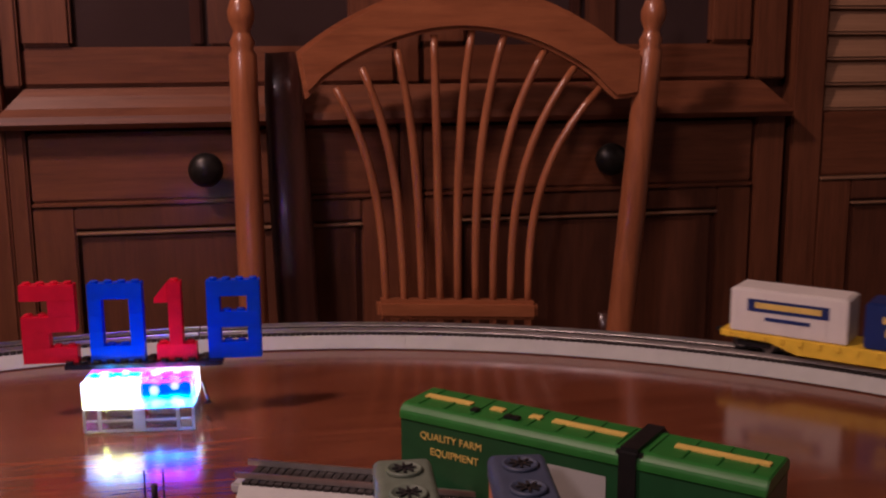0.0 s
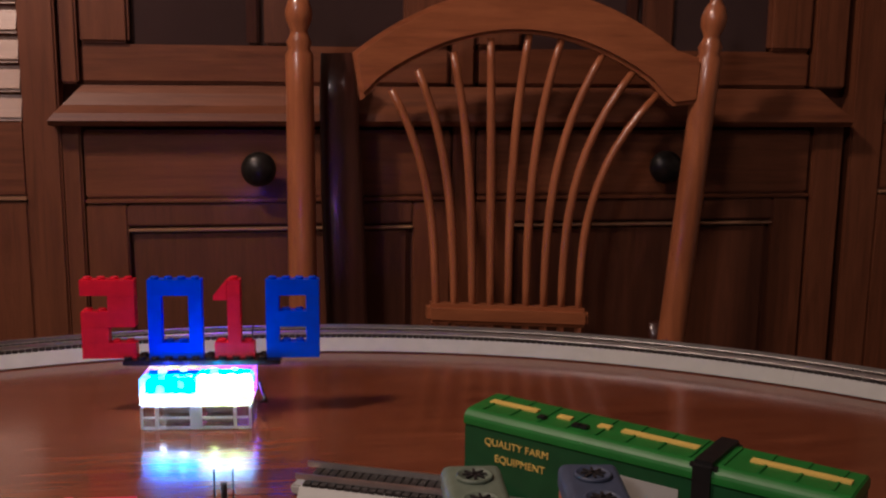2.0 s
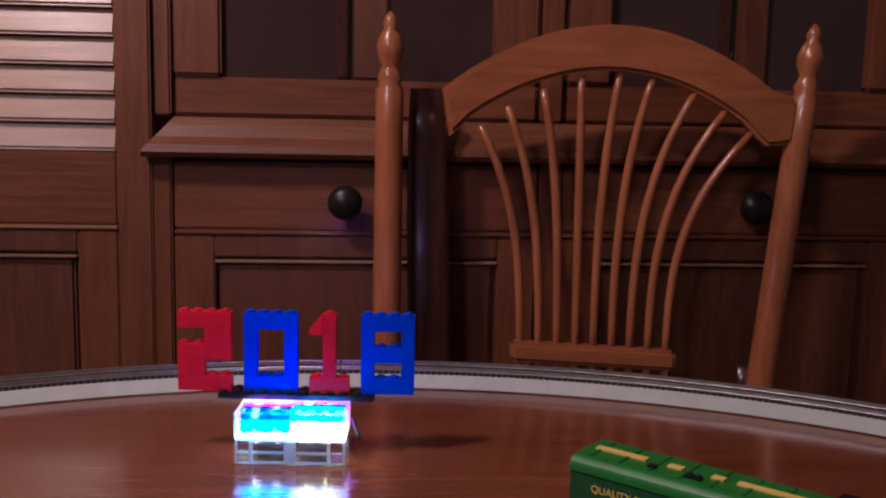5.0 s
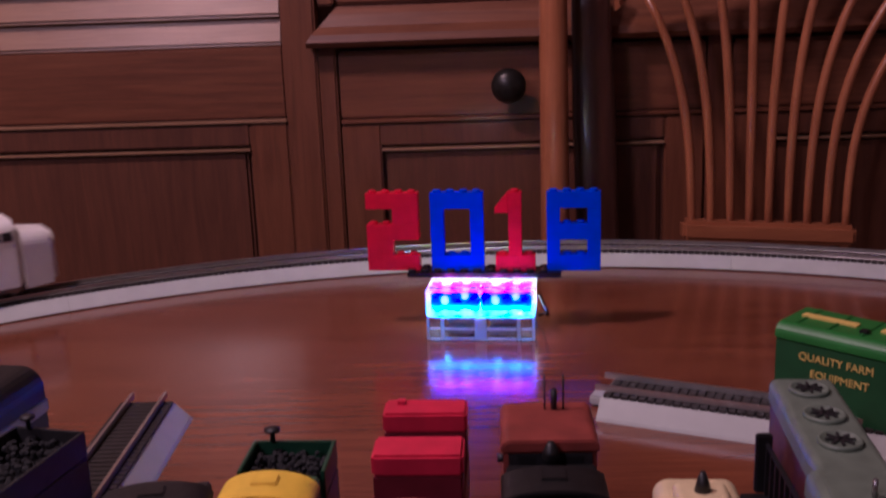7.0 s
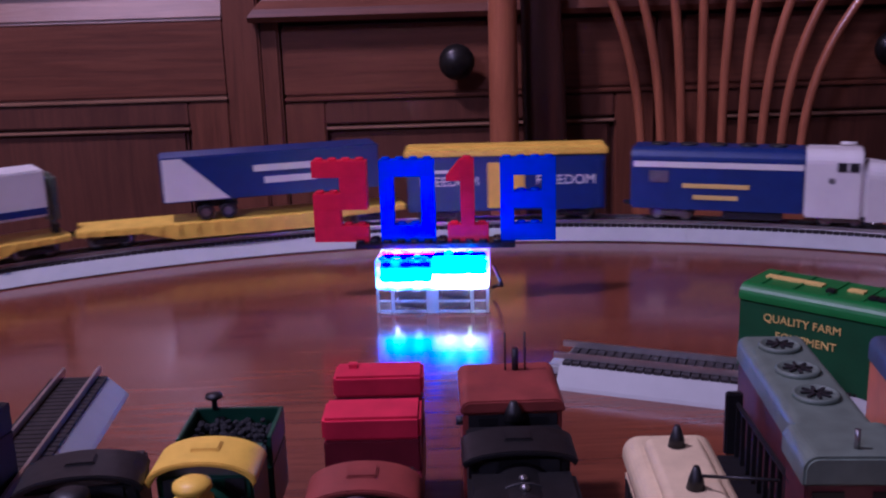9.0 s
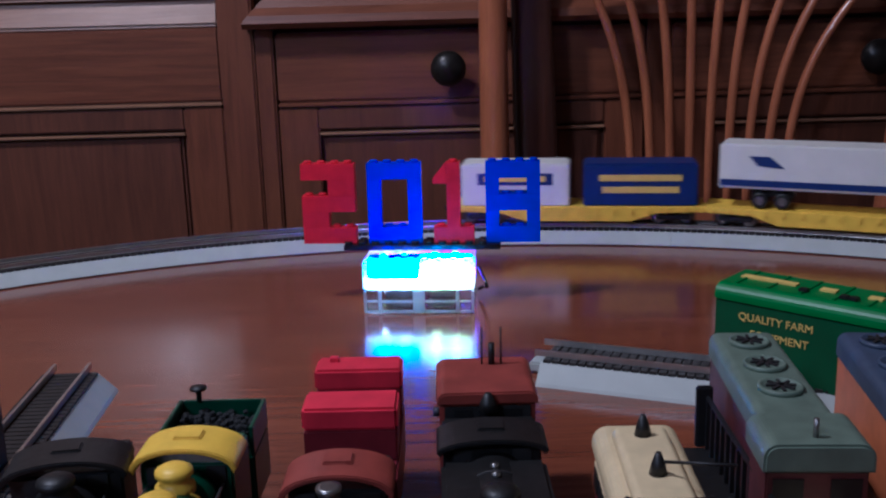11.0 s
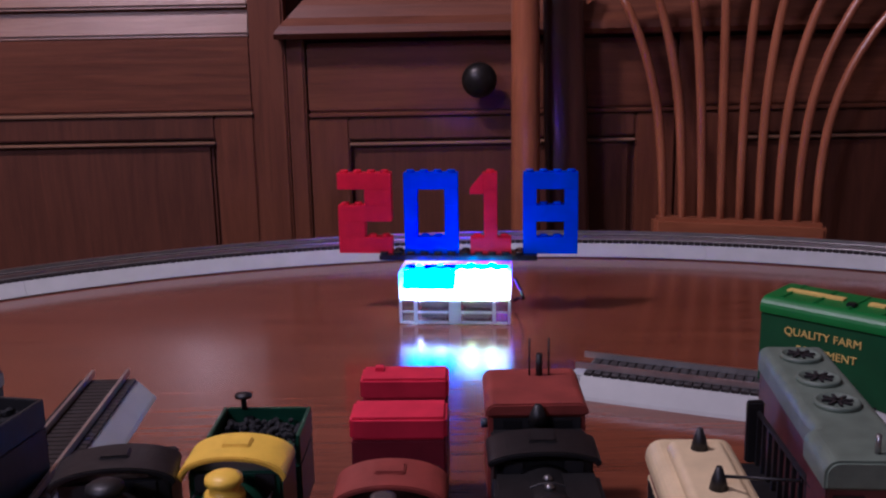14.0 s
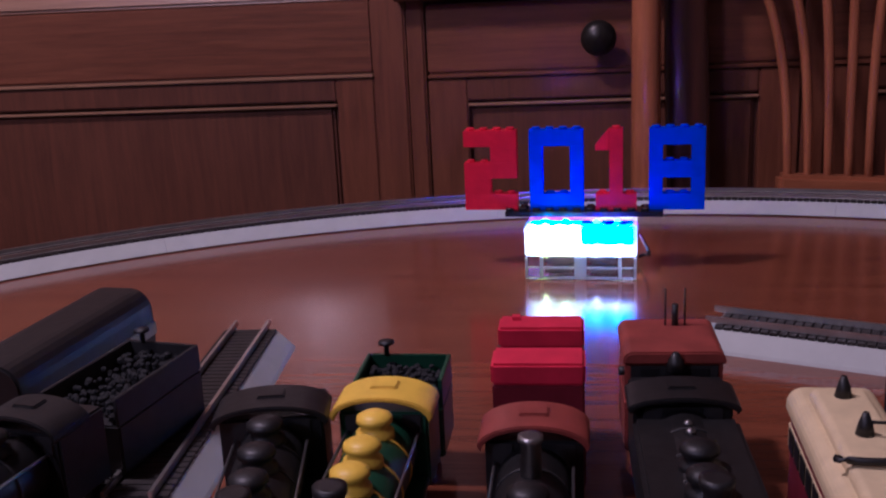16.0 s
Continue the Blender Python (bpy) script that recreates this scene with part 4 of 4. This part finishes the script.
# grey-roofed diesel and blue and orange diesel
for m, label, rk, sk, L in ((pose(0.1225, -0.268, TZ, 0, 0, -94), "maroon model diesel engine with a grey-green roof and round fans", "greyroof", "maroon", 0.110),
                            (pose(0.168, -0.272, TZ, 0, 0, -97), "orange and slate-blue model diesel engine with roof fans", "slate", "orange", 0.110)):
    d = thing("diesel_switcher", m, label, "toy train", "parked diesels on the table")
    part("hood", boxm(-L / 2, L / 2 - 0.03, -0.0118, 0.0118, 0.012, 0.0415, bevel=0.0006), M[sk], d)
    part("hood_roof", rounded_body(-L / 2 - 0.001, L / 2 - 0.029, 0.0124, 0.0416, 0.0505, 0.0035, 0.0008), M[rk], d)
    part("cab", boxm(L / 2 - 0.0288, L / 2 - 0.008, -0.0150, 0.0150, 0.012, 0.0425, bevel=0.0006), M[sk], d)
    part("cab_roof", rounded_body(L / 2 - 0.0305, L / 2 - 0.006, 0.0162, 0.0426, 0.0515, 0.0045, 0.0008), M[rk], d)
    for s in (1, -1):
        part("cab_window", boxm(L / 2 - 0.0079, L / 2 - 0.0074, s * 0.0085 - 0.0045, s * 0.0085 + 0.0045, 0.030, 0.040), M["black"], d)
        part("walkway", boxm(-L / 2, L / 2, s * 0.0135 - 0.0015, s * 0.0135 + 0.0015, 0.0105, 0.0118), M["black"], d)
    part("nose", boxm(L / 2 - 0.0078, L / 2 + 0.008, -0.009, 0.009, 0.012, 0.030, bevel=0.0015), M["cream"], d)
    for x in (-L / 2 + 0.012, -L / 2 + 0.036, -L / 2 + 0.058):
        f_ = part("roof_fan", turned([(0.0075, 0), (0.0075, 0.0016), (0.0066, 0.002), (0.0064, 0.0012), (0.001, 0.0012)], 20, None, pose(x, 0, 0.0503)), M[rk], d)
        for q in range(4):
            part("fan_blade", boxm(-0.005, 0.005, -0.0005, 0.0005, 0.0518, 0.0524), M["dgrey"], f_, at=pose(x, 0, 0, 0, 0, 45 * q))
    part("horn", rod(0.0009, 0.006, pose(L / 2 - 0.012, 0, 0.0514), 8), M["metal"], d)
    for x in (-L / 2 + 0.018, L / 2 - 0.02):
        part("truck_frame", boxm(x - 0.014, x + 0.014, -0.011, 0.011, 0.004, 0.0102, bevel=0.0008), M["black"], d)
        for dx in (-0.009, 0.009):
            for s in (1, -1):
                part("wheel", wheel_me, M["metal"], d, at=pose(x + dx, s * 0.0085, 0.0054))

# green boxcar lying beside the diesels
GL = 0.178
gb = thing("green_boxcar", pose(0.2125, -0.1885, TZ, 0, 0, -43), "green model boxcar with yellow lettering and a black strap", "toy train")
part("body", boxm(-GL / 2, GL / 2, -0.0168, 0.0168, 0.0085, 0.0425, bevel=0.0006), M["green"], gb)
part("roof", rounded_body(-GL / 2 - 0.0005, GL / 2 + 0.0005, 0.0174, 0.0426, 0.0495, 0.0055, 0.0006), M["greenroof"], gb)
for i, (a, b_) in enumerate(((-0.084, -0.058), (-0.047, -0.040), (-0.026, -0.020), (-0.014, 0.022), (0.045, 0.086))):
    part("roof_walk", boxm(a, b_, -0.0022, 0.0022, 0.0496, 0.0504), M["lyellow"], gb)
for i in range(12):
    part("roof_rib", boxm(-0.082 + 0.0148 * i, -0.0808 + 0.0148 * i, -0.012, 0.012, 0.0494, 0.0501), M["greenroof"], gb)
for x in (-0.052, -0.034, -0.030):
    part("roof_catch", boxm(x - 0.002, x + 0.002, -0.009, -0.005, 0.0496, 0.0512, bevel=0.0004), M["black"], gb)
part("strap", boxm(0.024, 0.036, -0.0182, 0.0182, 0.0083, 0.0512, bevel=0.002), M["black"], gb, "black elastic strap round the car")
part("picture_panel", boxm(-0.026, 0.020, -0.0172, -0.0169, 0.012, 0.036), M["bed"], gb)
text_mesh("lettering", "QUALITY FARM", 0.0050, M["lyellow"], gb, pose(-0.060, -0.0170, 0.0360, 90))
text_mesh("lettering", "EQUIPMENT", 0.0050, M["lyellow"], gb, pose(-0.058, -0.0170, 0.0285, 90))
part("sill", boxm(-GL / 2, GL / 2, -0.0160, 0.0160, 0.0065, 0.0084), M["yellow"], gb)
for x in (-0.062, 0.062):
    for dx in (-0.009, 0.009):
        for s in (1, -1):
            part("wheel", wheel_me, M["metal"], gb, at=pose(x + dx, s * 0.0085, 0.0054))

# lamp over the table, out of view
pend = thing("pendant_lamp", pose(-0.52, -0.25, 1.88), "plain pendant lamp hanging over the table", "lamp")
part("shade", turned([(0.10, 0.0), (0.075, 0.05), (0.03, 0.09), (0.012, 0.10)], 24), M["white"], pend)
part("cord", rod(0.004, 0.52, pose(0, 0, 0.10), 8), M["black"], pend)

# invented fixture around the fill light, out of view
pend2 = thing("pendant_lamp", pose(-1.1, -1.9, 2.23), "added unseen pendant shade over the fill light behind the viewer", "lamp")
part("shade", turned([(0.22, 0.0), (0.17, 0.05), (0.06, 0.09), (0.012, 0.10)], 24), M["white"], pend2)
part("cord", rod(0.004, 0.17, pose(0, 0, 0.10), 8), M["black"], pend2)

# ---- movement ----
# colour that each half shows to the front: 0 white, 1 lime, 2 magenta, 3 violet blue, 4 cyan
LIGHTS = [(0.0, 0, 3), (0.2, 0, 0), (0.5, 1, 0), (0.8, 4, 2), (1.0, 4, 3), (1.2, 2, 2), (1.5, 1, 0), (1.8, 4, 0), (2.0, 4, 0), (2.3, 4, 4), (2.5, 3, 3), (2.8, 4, 2), (3.0, 1, 1), (3.5, 0, 0), (4.0, 3, 4), (4.6, 4, 4), (5.4, 3, 0), (6.3, 0, 2), (6.5, 4, 4), (6.75, 4, 4), (7.0, 3, 3), (7.25, 3, 3), (7.5, 4, 1), (7.8, 2, 2), (8.0, 1, 1), (8.3, 4, 4), (8.5, 2, 0), (9.2, 4, 4), (10.0, 3, 3), (10.8, 0, 4), (11.0, 4, 0), (11.5, 4, 4), (11.8, 0, 2), (12.0, 0, 2), (12.5, 4, 0), (13.0, 0, 3), (13.5, 4, 4), (14.0, 4, 0), (14.5, 1, 2), (15.0, 1, 1), (15.5, 4, 0), (16.0, 0, 4)]


# degrees by which the train runs ahead of an even pace
LEAD_T, LEAD_A = (0.0, 6.0, 7.0, 7.5, 8.0, 8.5, 11.0, 16.0), (0.2, 0.5, 0.9, -0.3, 1.5, 0.3, 0.4, 0.4)


def motions():
    for car, back in TRAIN:
        rows = []
        for i in range(65):
            t = i * 0.25
            rows.append((t, on_track(12.5 + 29.4 * (t - 8.5) + float(np.interp(t, LEAD_T, LEAD_A)) - back)))
        walk(car, rows)
    for n, d in enumerate(drums):
        base = d.matrix_basis.copy()
        rows, angle, last = [], None, None
        for t, *ks in LIGHTS:
            goal = -72.0 * ks[n]
            if angle is None:
                angle = goal
            step = (goal - angle + 180) % 360 - 180
            if last is not None:
                a, b = last + 0.0667, t - 0.0667
                for q in range(1, 6):
                    rows.append((a + (b - a) * q / 6, base @ pose(0, 0, 0, angle + step * q / 6)))
            angle += step
            for tt in (t - 0.0667, t, t + 0.0667):
                if 0 <= tt <= 16.0:
                    rows.append((tt, base @ pose(0, 0, 0, angle)))
            last = t
        walk(d, rows)


motions()
